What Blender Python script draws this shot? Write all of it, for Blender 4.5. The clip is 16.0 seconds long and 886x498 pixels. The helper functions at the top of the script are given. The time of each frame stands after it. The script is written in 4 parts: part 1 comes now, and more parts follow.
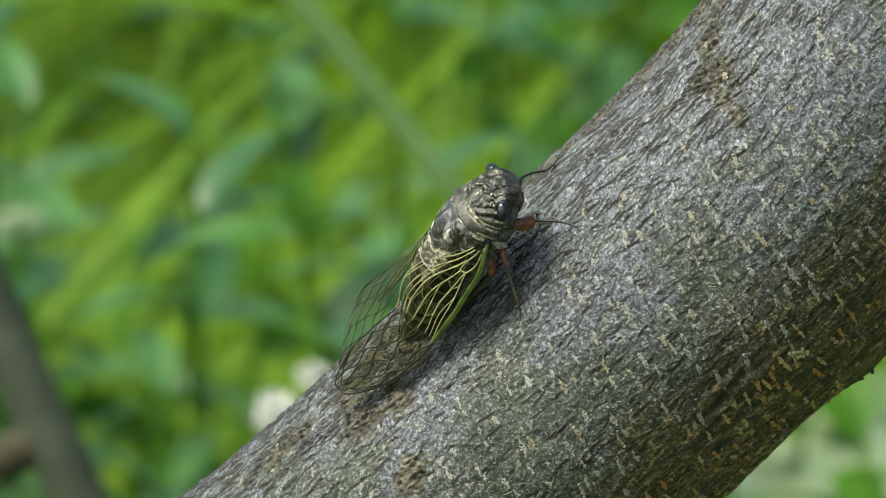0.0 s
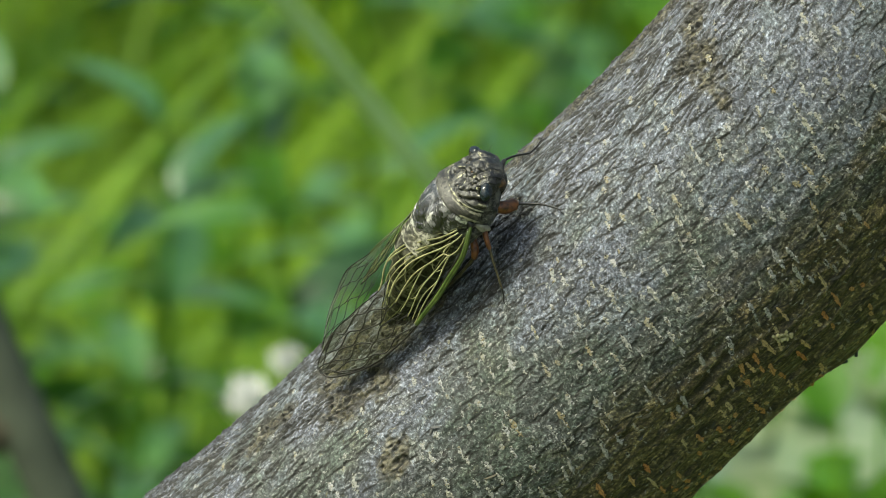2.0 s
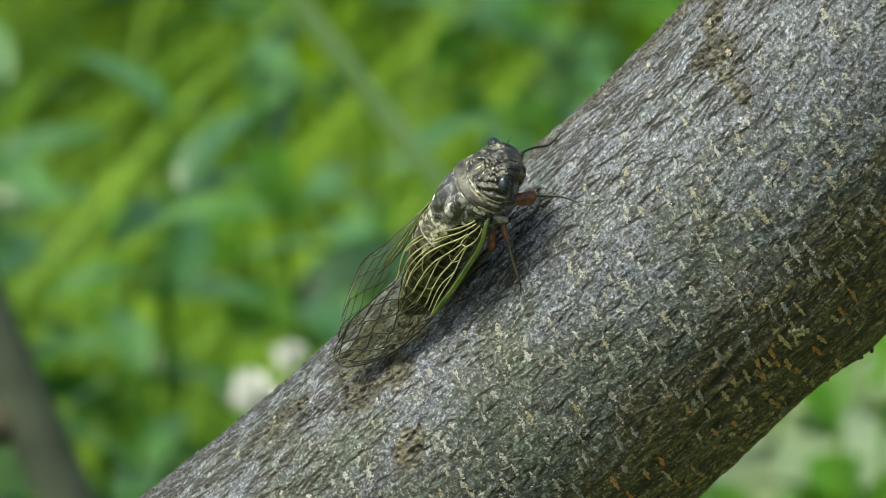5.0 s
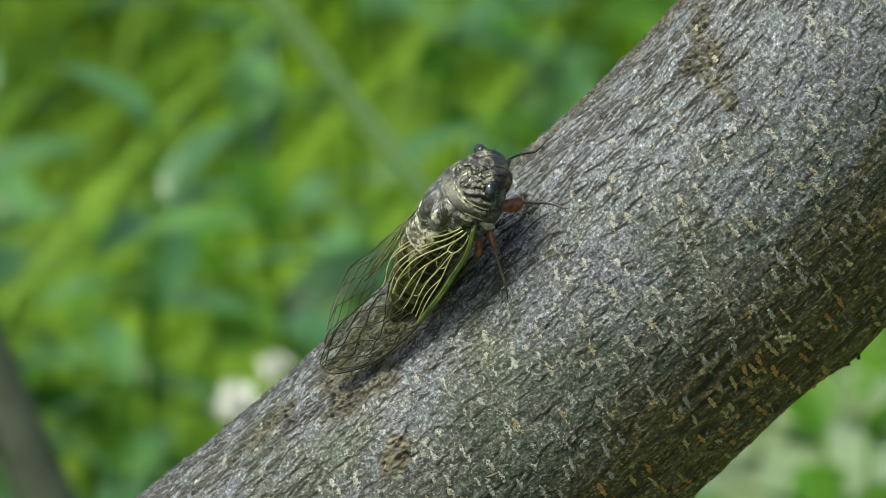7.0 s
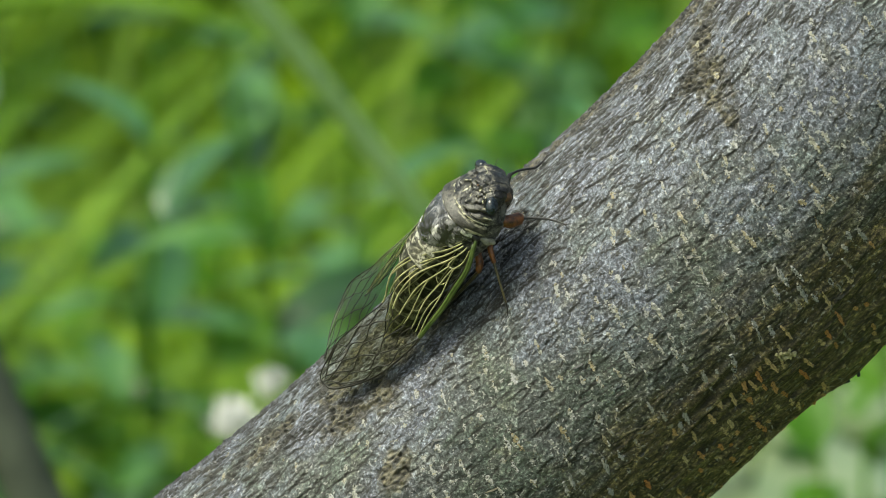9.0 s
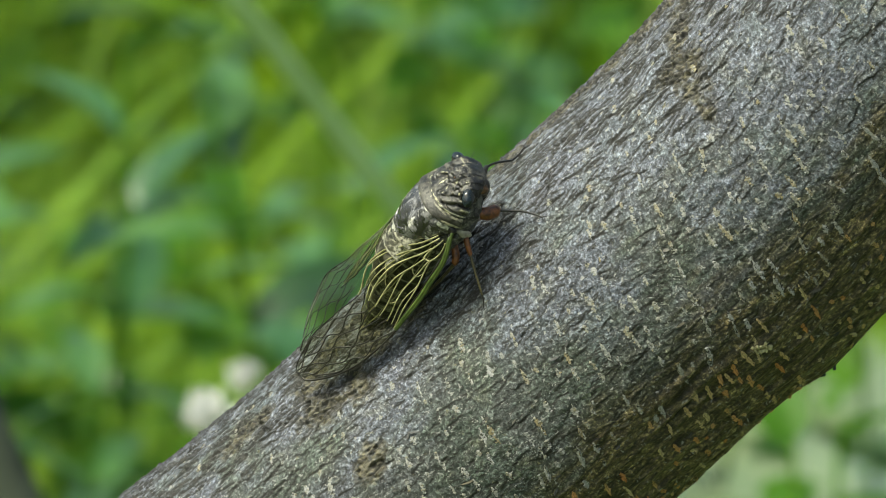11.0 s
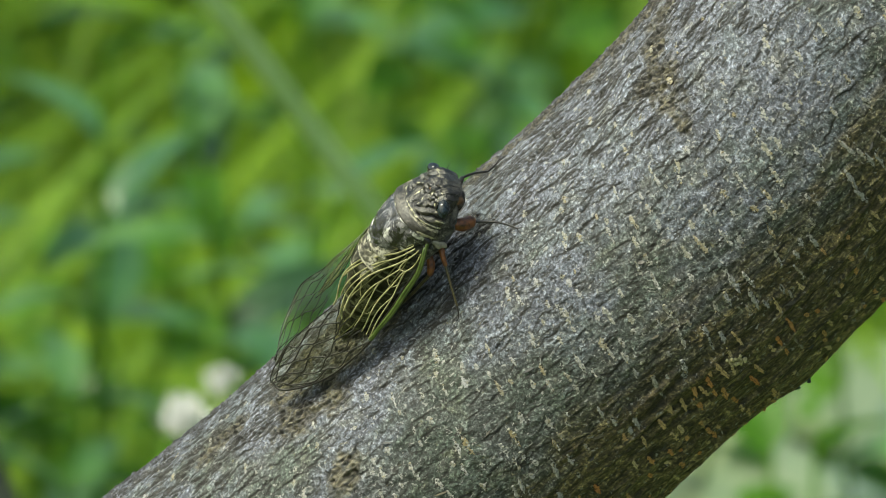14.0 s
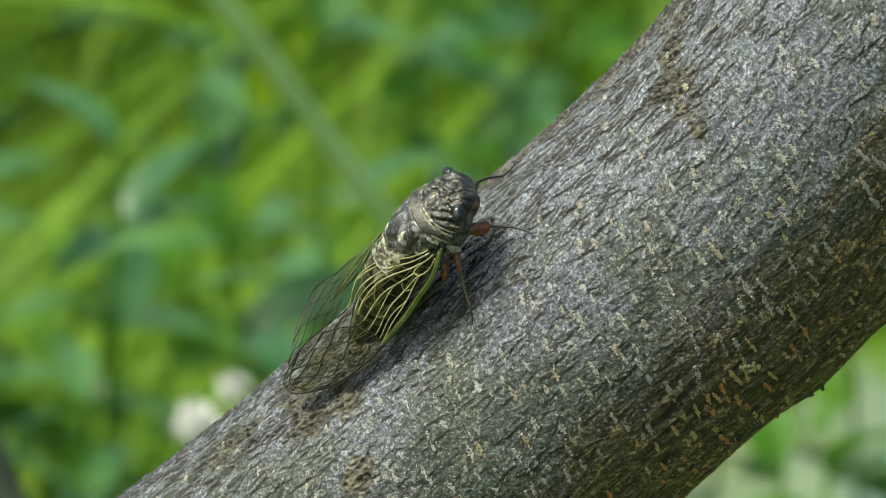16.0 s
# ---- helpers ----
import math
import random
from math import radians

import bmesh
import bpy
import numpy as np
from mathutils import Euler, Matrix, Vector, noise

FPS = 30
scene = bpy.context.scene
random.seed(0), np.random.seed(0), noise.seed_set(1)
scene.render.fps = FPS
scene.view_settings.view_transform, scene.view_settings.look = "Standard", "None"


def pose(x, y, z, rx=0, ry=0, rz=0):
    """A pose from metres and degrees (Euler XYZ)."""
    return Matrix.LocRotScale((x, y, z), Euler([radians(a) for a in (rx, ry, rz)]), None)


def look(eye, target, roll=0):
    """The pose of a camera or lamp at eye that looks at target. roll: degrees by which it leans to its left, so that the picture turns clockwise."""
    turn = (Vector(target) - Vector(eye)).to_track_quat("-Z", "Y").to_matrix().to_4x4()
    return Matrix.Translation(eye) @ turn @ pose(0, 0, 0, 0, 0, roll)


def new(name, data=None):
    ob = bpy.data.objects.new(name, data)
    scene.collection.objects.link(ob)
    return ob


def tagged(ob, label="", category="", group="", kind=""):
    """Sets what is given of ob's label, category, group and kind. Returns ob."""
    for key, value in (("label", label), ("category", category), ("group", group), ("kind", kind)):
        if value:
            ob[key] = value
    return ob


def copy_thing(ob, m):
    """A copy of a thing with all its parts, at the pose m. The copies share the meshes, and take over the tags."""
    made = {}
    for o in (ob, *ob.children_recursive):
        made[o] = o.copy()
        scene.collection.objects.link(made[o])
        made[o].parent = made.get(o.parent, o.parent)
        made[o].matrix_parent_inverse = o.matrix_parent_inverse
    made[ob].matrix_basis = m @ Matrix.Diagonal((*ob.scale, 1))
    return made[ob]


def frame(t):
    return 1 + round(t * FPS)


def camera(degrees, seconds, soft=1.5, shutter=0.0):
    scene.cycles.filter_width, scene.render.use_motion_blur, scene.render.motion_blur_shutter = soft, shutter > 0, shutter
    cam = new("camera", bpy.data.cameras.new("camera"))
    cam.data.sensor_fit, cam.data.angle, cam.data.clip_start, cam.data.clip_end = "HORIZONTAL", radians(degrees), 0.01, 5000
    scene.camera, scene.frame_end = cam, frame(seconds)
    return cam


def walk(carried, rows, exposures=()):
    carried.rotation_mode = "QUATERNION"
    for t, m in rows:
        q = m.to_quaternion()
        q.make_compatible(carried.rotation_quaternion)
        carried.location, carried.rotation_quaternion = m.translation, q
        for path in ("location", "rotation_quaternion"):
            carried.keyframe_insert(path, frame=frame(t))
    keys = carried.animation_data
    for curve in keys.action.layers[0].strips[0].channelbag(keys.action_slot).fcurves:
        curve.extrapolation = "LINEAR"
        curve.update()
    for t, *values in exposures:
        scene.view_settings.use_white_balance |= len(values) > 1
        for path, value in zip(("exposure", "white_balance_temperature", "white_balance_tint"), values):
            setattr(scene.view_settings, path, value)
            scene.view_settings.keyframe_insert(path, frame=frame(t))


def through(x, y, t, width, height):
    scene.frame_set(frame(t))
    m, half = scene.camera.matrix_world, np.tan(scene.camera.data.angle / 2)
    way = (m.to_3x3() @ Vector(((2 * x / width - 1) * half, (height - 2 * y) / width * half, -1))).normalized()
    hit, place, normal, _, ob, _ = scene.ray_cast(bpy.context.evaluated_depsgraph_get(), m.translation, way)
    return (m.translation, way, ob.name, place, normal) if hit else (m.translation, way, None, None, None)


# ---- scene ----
# The site: a close view of a limb, about two metres from a long lens.
LENS = 4.4898
cam = camera(LENS, 16.0, soft=0.6)
EYE, PITCH, REACH = 1.65, -18.0, 2.0
VIEW = pose(0, 0, EYE, 90 + PITCH, 0, 0)
SITE = VIEW @ Matrix.Translation((0, 0, -REACH))

# seconds, then millimetres right, up and ahead, then degrees of pitch, yaw and roll
ROWS = [
    (0.0, 0.14, 0.23, -0.0, -0.0065, 0.004, 0.0),
    (0.5, 1.93, 3.05, 2.14, -0.0877, 0.0749, 0.047),
    (1.0, 2.68, 4.4, -1.27, -0.134, 0.1251, -0.03),
    (1.5, -0.11, 4.22, 1.83, -0.1756, 0.0209, 0.042),
    (2.0, -3.86, -0.0, 4.83, -0.0862, -0.1992, -0.046),
    (2.5, -3.04, 0.15, 2.25, -0.1162, -0.2065, 0.211),
    (3.0, -4.44, -0.91, 2.76, -0.1061, -0.1867, 0.235),
    (3.5, -4.76, -1.99, 4.9, -0.0669, -0.1437, 0.446),
    (4.0, -6.47, -1.3, 3.54, -0.0752, -0.1725, 0.677),
    (6.5, -9.53, -4.75, 3.07, 0.0135, -0.34, 0.615),
    (7.0, -9.42, -4.46, 2.95, 0.0309, -0.3388, 0.66),
    (7.5, -9.55, -3.73, 3.46, 0.0559, -0.3376, 0.706),
    (8.0, -11.07, -5.3, 1.88, 0.1376, -0.3319, 1.042),
    (8.5, -11.15, -6.0, 4.68, 0.147, -0.3628, 1.032),
    (9.0, -10.9, -4.78, 3.95, 0.1185, -0.3793, 0.879),
    (11.5, -11.87, -5.35, 5.0, 0.0946, -0.567, 1.136),
    (12.0, -11.67, -4.96, 6.75, 0.0967, -0.5901, 1.179),
    (12.5, -10.77, -4.31, 7.19, 0.1041, -0.5916, 1.21),
    (13.0, -10.06, -3.84, 6.52, 0.1014, -0.5767, 1.357),
    (13.5, -10.11, -4.31, 6.3, 0.1133, -0.5962, 1.367),
    (14.0, -10.57, -3.45, 4.67, 0.0994, -0.6153, 1.409),
    (14.5, -10.88, -2.37, 8.6, 0.0329, -0.5943, 1.727),
    (15.0, -10.33, -4.36, 8.52, 0.0862, -0.5808, 1.82),
    (15.5, -10.8, -3.34, 8.45, 0.104, -0.5819, 1.608),
    (16.0, -11.05, -5.05, 5.41, 0.1658, -0.5557, 1.87),
]


def held(x, y, z, pitch, yaw, roll):
    turn = pose(0, 0, 0, pitch) @ pose(0, 0, 0, 0, yaw) @ pose(0, 0, 0, 0, 0, roll)
    return VIEW @ Matrix.Translation((x / 1000, y / 1000, -z / 1000)) @ turn


walk(cam, [(r[0], held(*r[1:])) for r in ROWS], [(0.0, 0.75, 6850, -6), (16.0, 0.75, 6850, -6)])
cam.data.dof.use_dof = True
cam.data.dof.focus_distance = 1.974
cam.data.dof.aperture_fstop = 52.0

# ---- light: soft daylight from above and from the side ----
SUN_DIR = Vector((-0.50, -0.22, 0.84)).normalized()
world = bpy.data.worlds.new("sky")
scene.world = world
world.use_nodes = True
wn = world.node_tree.nodes
sky = wn.new("ShaderNodeTexSky")
sky.sky_type = "NISHITA"
sky.sun_disc = False
sky.sun_elevation = math.asin(SUN_DIR.z)
sky.sun_rotation = math.atan2(SUN_DIR.x, SUN_DIR.y)
sky.air_density, sky.dust_density = 1.0, 6.0
wn["Background"].inputs["Strength"].default_value = 0.13
world.node_tree.links.new(sky.outputs[0], wn["Background"].inputs["Color"])
sun_data = bpy.data.lights.new("sun", "SUN")
sun_data.energy, sun_data.angle, sun_data.color = 2.6, radians(16), (1.0, 0.965, 0.87)
sun = new("sun", sun_data)
sun.matrix_world = look(SUN_DIR * 6, (0, 0, 0))


# ---- materials ----
class Shade:
    """A node material, with short calls for the nodes that it is made of."""

    def __init__(self, name, rough=0.6, spec=0.4):
        self.m = bpy.data.materials.new(name)
        self.m.use_nodes = True
        self.t = self.m.node_tree
        self.p = self.t.nodes["Principled BSDF"]
        self.p.inputs["Roughness"].default_value = rough
        self.p.inputs["Specular IOR Level"].default_value = spec

    def node(self, kind, **values):
        n = self.t.nodes.new(kind)
        for key, value in values.items():
            n.inputs[key.replace("_", " ")].default_value = value
        return n

    def link(self, a, b):
        self.t.links.new(a, b)

    def coords(self, scale=(1, 1, 1), uv=False):
        c = self.node("ShaderNodeTexCoord")
        m = self.node("ShaderNodeMapping", Scale=scale)
        self.link(c.outputs["UV" if uv else "Object"], m.inputs["Vector"])
        return m.outputs[0]

    def noise(self, where, scale, detail=4.0, rough=0.6, distort=0.0):
        n = self.node("ShaderNodeTexNoise", Scale=scale, Detail=detail, Roughness=rough, Distortion=distort)
        self.link(where, n.inputs["Vector"])
        return n.outputs["Fac"]

    def ramp(self, fac, *stops):
        r = self.node("ShaderNodeValToRGB")
        while len(r.color_ramp.elements) < len(stops):
            r.color_ramp.elements.new(0.5)
        for e, (at, c) in zip(r.color_ramp.elements, stops):
            e.position = at
            e.color = (*c, 1) if isinstance(c, tuple) else (c, c, c, 1)
        self.link(fac, r.inputs[0])
        return r.outputs[0]

    def mix(self, fac, a, b, blend="MIX"):
        n = self.t.nodes.new("ShaderNodeMix")
        n.data_type, n.blend_type = "RGBA", blend
        for value, socket in ((fac, n.inputs[0]), (a, n.inputs[6]), (b, n.inputs[7])):
            if isinstance(value, (int, float)):
                socket.default_value = value if socket == n.inputs[0] else (value, value, value, 1)
            elif isinstance(value, tuple):
                socket.default_value = (*value, 1)
            else:
                self.link(value, socket)
        return n.outputs[2]

    def color(self, socket):
        self.link(socket, self.p.inputs["Base Color"])
        return self

    def bump(self, height, strength=0.5, distance=0.0003, under=None):
        b = self.node("ShaderNodeBump", Strength=strength, Distance=distance)
        self.link(height, b.inputs["Height"])
        if under:
            self.link(under, b.inputs["Normal"])
        self.link(b.outputs[0], self.p.inputs["Normal"])
        return b.outputs[0]

    def attribute(self, name):
        a = self.t.nodes.new("ShaderNodeAttribute")
        a.attribute_name = name
        return a.outputs["Fac"]

    def chance(self):
        return self.t.nodes.new("ShaderNodeObjectInfo").outputs["Random"]

    def island(self):
        return self.t.nodes.new("ShaderNodeNewGeometry").outputs["Random Per Island"]


def bark_material():
    """Smooth bark: lilac on the upper side and paler there to imitate skylight, olive-grey elsewhere, brown on the
    lower side, with rough olive scars and dark cracks. UV in millimetres: round, along.
    """
    s = Shade("grey_bark", rough=0.46, spec=0.5)
    uv = s.coords(uv=True)
    along = s.coords((1.0, 0.34, 1), uv=True)
    broad = s.noise(uv, 0.07, 4)
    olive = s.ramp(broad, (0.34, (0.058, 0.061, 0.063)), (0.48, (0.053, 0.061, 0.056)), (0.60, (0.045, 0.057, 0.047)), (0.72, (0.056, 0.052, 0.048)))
    # Lilac is the bark's own; its extra paleness imitates skylight.
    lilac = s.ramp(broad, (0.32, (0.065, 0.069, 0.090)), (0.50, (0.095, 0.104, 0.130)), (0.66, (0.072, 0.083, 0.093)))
    c = s.mix(s.attribute("skylit"), olive, lilac)
    side = s.noise(uv, 0.16, 5, 0.65, 0.6)
    c = s.mix(s.ramp(side, (0.53, 0.0), (0.68, 0.45)), c, (0.088, 0.086, 0.054))
    side_brown = s.ramp(s.noise(along, 0.75, 6, 0.75, 0.4), (0.38, (0.020, 0.016, 0.008)), (0.50, (0.072, 0.057, 0.027)), (0.62, (0.180, 0.145, 0.072)))
    c = s.mix(s.attribute("brown_side"), c, side_brown)
    mottle = s.noise(along, 0.42, 5, 0.68, 0.7)
    c = s.mix(0.8, c, s.ramp(mottle, (0.36, 0.55), (0.50, 0.95), (0.64, 1.4)), "MULTIPLY")
    blotch = s.noise(uv, 0.95, 4, 0.7, 0.8)
    c = s.mix(0.9, c, s.ramp(blotch, (0.36, 0.42), (0.48, 0.95), (0.60, 1.75)), "MULTIPLY")
    speck = s.noise(uv, 1.7, 4, 0.74, 0.6)
    c = s.mix(0.78, c, s.ramp(speck, (0.38, 0.28), (0.47, 0.90), (0.56, 1.8), (0.65, 4.2)), "MULTIPLY")
    flecks = s.noise(s.coords((1.0, 0.8, 1), uv=True), 1.3, 3, 0.6, 0.6)
    c = s.mix(s.ramp(flecks, (0.615, 0.0), (0.65, 0.8)), c, (0.36, 0.36, 0.34))
    pits = s.noise(along, 1.15, 3, 0.6, 0.5)
    c = s.mix(s.ramp(pits, (0.36, 0.85), (0.40, 0.0)), c, (0.020, 0.018, 0.016))
    dabs = s.noise(uv, 0.5, 5, 0.75, 0.5)
    c = s.mix(s.ramp(dabs, (0.620, 0.0), (0.69, 0.55)), c, (0.22, 0.195, 0.085))
    crust = s.noise(along, 0.9, 6, 0.78, 1.2)
    brown = s.ramp(crust, (0.38, (0.012, 0.010, 0.007)), (0.49, (0.062, 0.054, 0.034)), (0.62, (0.19, 0.172, 0.115)))
    c = s.mix(s.mix(1.0, s.attribute("scar"), s.ramp(s.noise(uv, 0.8, 5, 0.7), (0.34, 0.4), (0.52, 1.0)), "MULTIPLY"), c, brown)
    c = s.mix(s.attribute("fissure"), c, (0.011, 0.010, 0.008))
    s.color(c)
    h1 = s.bump(mottle, 0.7, 0.0007)
    h2 = s.bump(blotch, 0.7, 0.0004, h1)
    s.bump(speck, 0.9, 0.00035, h2)
    return s.m


def simple_material(name, low, high, scale, rough=0.5, spec=0.4, bump=0.3, depth=0.0001, detail=5, fuzz=0.0, by_object=0.0):
    s = Shade(name, rough, spec)
    where = s.coords()
    n = s.noise(where, scale, detail, 0.65)
    c = s.ramp(n, (0.34, low), (0.66, high))
    n2 = s.noise(where, scale * 0.17, 3)
    c = s.mix(0.5, c, s.ramp(n2, (0.3, 0.5), (0.7, 1.0)), "MULTIPLY")
    if by_object:
        c = s.mix(by_object, c, s.ramp(s.chance(), (0.0, 0.35), (1.0, 1.0)), "MULTIPLY")
    s.color(c)
    s.p.inputs["Sheen Weight"].default_value = fuzz
    s.bump(n, bump, depth)
    return s.m


def cuticle_material(name, dark, mid, pale, scale, amount, rough=0.35, spec=0.5, fuzz=0.25):
    """Insect shell: dark ground with blotches, pale markings and a scatter of silky hairs."""
    s = Shade(name, rough, spec)
    where = s.coords()
    streak = s.coords((1.0, 0.5, 1.0))
    blot = s.noise(where, scale, 5, 0.65, 0.8)
    c = s.ramp(blot, (0.45, dark), (0.60, mid))
    grain = s.noise(where, scale * 4, 4, 0.7)
    m = s.attribute("mark")
    c = s.mix(s.mix(1.0, s.ramp(m, (0.25, 0.0), (0.62, 1.0)), s.ramp(grain, (0.38, 0.15), (0.50, 1.0)), "MULTIPLY"), c, pale)
    under = s.node("ShaderNodeMath")
    under.operation = "MULTIPLY"
    under.inputs[1].default_value = -1.0
    s.link(m, under.inputs[0])
    c = s.mix(s.ramp(under.outputs[0], (0.30, 0.0), (0.50, 1.0)), c, (0.004, 0.004, 0.004))
    hair = s.noise(streak, scale * 5.5, 4, 0.75)
    c = s.mix(s.ramp(hair, (0.64 - amount, 0.0), (0.74 - amount, 0.9)), c, pale)
    c = s.mix(0.7, c, s.ramp(grain, (0.36, 0.35), (0.60, 1.3)), "MULTIPLY")
    s.color(c)
    s.p.inputs["Sheen Weight"].default_value = fuzz
    s.p.inputs["Coat Weight"].default_value = 0.6 if spec > 0.6 else 0.0
    s.p.inputs["Coat Roughness"].default_value = 0.14
    h = s.bump(s.noise(where, scale * 5, 5, 0.8), 0.6, 0.00013)
    s.bump(blot, 0.6, 0.0004, h)
    return s.m


def leaf_material(name, low, high, scale=18, rough=0.42, through=0.35, spec=0.45, island=False):
    """A leaf that lets part of the light through."""
    s = Shade(name, rough, spec)
    where = s.coords()
    c = s.ramp(s.noise(where, scale, 4), (0.3, low), (0.7, high))
    tone = s.island() if island else s.chance()
    c = s.mix(0.6, c, s.ramp(tone, (0.0, (0.25, 0.36, 0.36)), (0.5, (0.85, 0.92, 0.7)), (1.0, (1.35, 1.15, 0.5))), "MULTIPLY")
    s.color(c)
    s.bump(s.noise(where, scale * 6, 3), 0.2, 0.0005)
    back = s.node("ShaderNodeBsdfTranslucent")
    s.link(s.mix(1.0, c, (1.2, 1.25, 0.7), "MULTIPLY"), back.inputs["Color"])
    both = s.node("ShaderNodeMixShader", Fac=through)
    out = s.t.nodes["Material Output"]
    s.link(s.p.outputs[0], both.inputs[1])
    s.link(back.outputs[0], both.inputs[2])
    s.link(both.outputs[0], out.inputs["Surface"])
    return s.m


def membrane_material():
    """Clear wing film: mostly see-through, with a little gloss and a faint smoky tint."""
    s = Shade("wing_film", 0.25, 0.5)
    clear = s.node("ShaderNodeBsdfTransparent")
    n = s.noise(s.coords(), 260, 3)
    s.link(s.ramp(n, (0.3, (0.70, 0.72, 0.60)), (0.7, (0.88, 0.89, 0.80))), clear.inputs["Color"])
    gloss = s.node("ShaderNodeBsdfGlossy", Roughness=0.28)
    gloss.inputs["Color"].default_value = (0.9, 0.95, 0.9, 1)
    fres = s.node("ShaderNodeFresnel", IOR=1.22)
    both = s.t.nodes.new("ShaderNodeMixShader")
    s.link(fres.outputs[0], both.inputs[0])
    s.link(clear.outputs[0], both.inputs[1])
    s.link(gloss.outputs[0], both.inputs[2])
    s.link(both.outputs[0], s.t.nodes["Material Output"].inputs["Surface"])
    return s.m


def lenticel_material(name, colours, joined=False):
    """Corky pores: pale tan to rust from one to the next, split and flecked with dark bark."""
    s = Shade(name, 0.85, 0.15)
    where = s.coords() if not joined else s.coords((0.7, 0.7, 0.7))
    c = s.ramp(s.island() if joined else s.chance(), *zip((0.0, 0.5, 0.8, 1.0), colours))
    n = s.noise(where, 2200, 4, 0.75)
    c = s.mix(s.ramp(n, (0.40, 1.0), (0.46, 0.0)), c, (0.045, 0.046, 0.036))
    s.color(s.mix(0.6, c, s.ramp(s.noise(where, 6000, 3), (0.35, 0.45), (0.6, 1.25)), "MULTIPLY"))
    s.bump(n, 0.9, 0.0003)
    return s.m


BARK = bark_material()
TAN = ((0.54, 0.46, 0.27), (0.54, 0.39, 0.19), (0.54, 0.31, 0.13), (0.54, 0.25, 0.09))
BUFF = ((0.37, 0.37, 0.37), (0.34, 0.34, 0.31), (0.31, 0.30, 0.24), (0.30, 0.25, 0.15))
PORE = lenticel_material("rust_pore", TAN)
PORE_PALE = lenticel_material("pale_pore", BUFF)
PORE_REST = lenticel_material("mixed_pore", BUFF, True)
LICHEN = simple_material("pale_lichen", (0.22, 0.20, 0.09), (0.62, 0.58, 0.34), 900, 0.85, 0.2, 0.8, 0.0003)
OLD_BARK = simple_material("dark_limb_bark", (0.034, 0.044, 0.031), (0.080, 0.096, 0.068), 60, 0.8, 0.2, 0.6, 0.002)
SHELL = cuticle_material("thorax_shell", (0.018, 0.018, 0.020), (0.175, 0.172, 0.176), (0.52, 0.515, 0.47), 330, 0.0, 0.27, 0.8, 0.0)
COLLAR = cuticle_material("collar_shell", (0.022, 0.020, 0.017), (0.074, 0.070, 0.058), (0.34, 0.32, 0.22), 320, -0.02, 0.40, 0.5, 0.0)
PATTERN = cuticle_material("patterned_shell", (0.007, 0.007, 0.006), (0.066, 0.062, 0.048), (0.44, 0.42, 0.28), 560, 0.0, 0.33, 0.58, 0.0)
BELLY = cuticle_material("banded_shell", (0.020, 0.019, 0.012), (0.085, 0.082, 0.052), (0.33, 0.32, 0.25), 420, -0.01, 0.42, 0.5, 0.0)
FLANK = cuticle_material("downy_flank", (0.020, 0.019, 0.016), (0.150, 0.143, 0.118), (0.50, 0.49, 0.43), 480, 0.05, 0.6, 0.3, 0.1)
EYE_SHELL = simple_material("compound_eye", (0.003, 0.006, 0.009), (0.015, 0.024, 0.030), 1500, 0.18, 0.5, 0.2, 0.00008)
PALE_PLATE = simple_material("cream_plate", (0.14, 0.13, 0.10), (0.42, 0.40, 0.32), 700, 0.6, 0.3, 0.4)
OCELLUS = simple_material("ocellus", (0.10, 0.05, 0.03), (0.22, 0.14, 0.08), 900, 0.15, 0.7, 0.1)
LEG_RUST = simple_material("rust_leg", (0.050, 0.018, 0.006), (0.30, 0.110, 0.028), 800, 0.4, 0.5, 0.3)
CHEEK = simple_material("brown_cheek", (0.030, 0.014, 0.006), (0.15, 0.080, 0.030), 700, 0.35, 0.5, 0.4)
LEG_DARK = simple_material("dark_leg", (0.007, 0.007, 0.007), (0.020, 0.018, 0.017), 500, 0.35, 0.5, 0.3)
LEG_OLIVE = simple_material("olive_leg", (0.026, 0.022, 0.010), (0.11, 0.095, 0.042), 800, 0.4, 0.5, 0.3)
VEIN_GREEN = simple_material("green_vein", (0.030, 0.055, 0.010), (0.095, 0.135, 0.030), 400, 0.4, 0.5, 0.2)
VEIN_OLIVE = simple_material("olive_vein", (0.040, 0.060, 0.018), (0.11, 0.14, 0.050), 350, 0.4, 0.5, 0.2)
VEIN_GOLD = simple_material("gold_vein", (0.13, 0.13, 0.045), (0.44, 0.42, 0.22), 350, 0.4, 0.5, 0.2)
VEIN_DARK = simple_material("dark_vein", (0.006, 0.005, 0.004), (0.020, 0.018, 0.011), 350, 0.4, 0.5, 0.2)
FAR_TWIG = simple_material("brown_twig_bark", (0.038, 0.035, 0.022), (0.078, 0.070, 0.045), 60, 0.8, 0.2, 0.6, 0.002)
FILM = membrane_material()
LEAF = leaf_material("weed_leaf", (0.046, 0.138, 0.007), (0.106, 0.250, 0.012), 18, 0.5, 0.4, 0.3)
PALE_LEAF = leaf_material("pale_blue_leaf", (0.150, 0.220, 0.165), (0.240, 0.305, 0.255), 30, 0.45, 0.25, 0.5)
# Sky gloss on these leaves is partly mixed into the bluish base colour.
LEAF_BLUE = leaf_material("bluish_leaf", (0.044, 0.135, 0.045), (0.105, 0.225, 0.085), 20, 0.32, 0.25, 0.6)
GRASS = leaf_material("grass_blade", (0.112, 0.220, 0.015), (0.218, 0.358, 0.032), 9, 0.55, 0.4, 0.3, True)
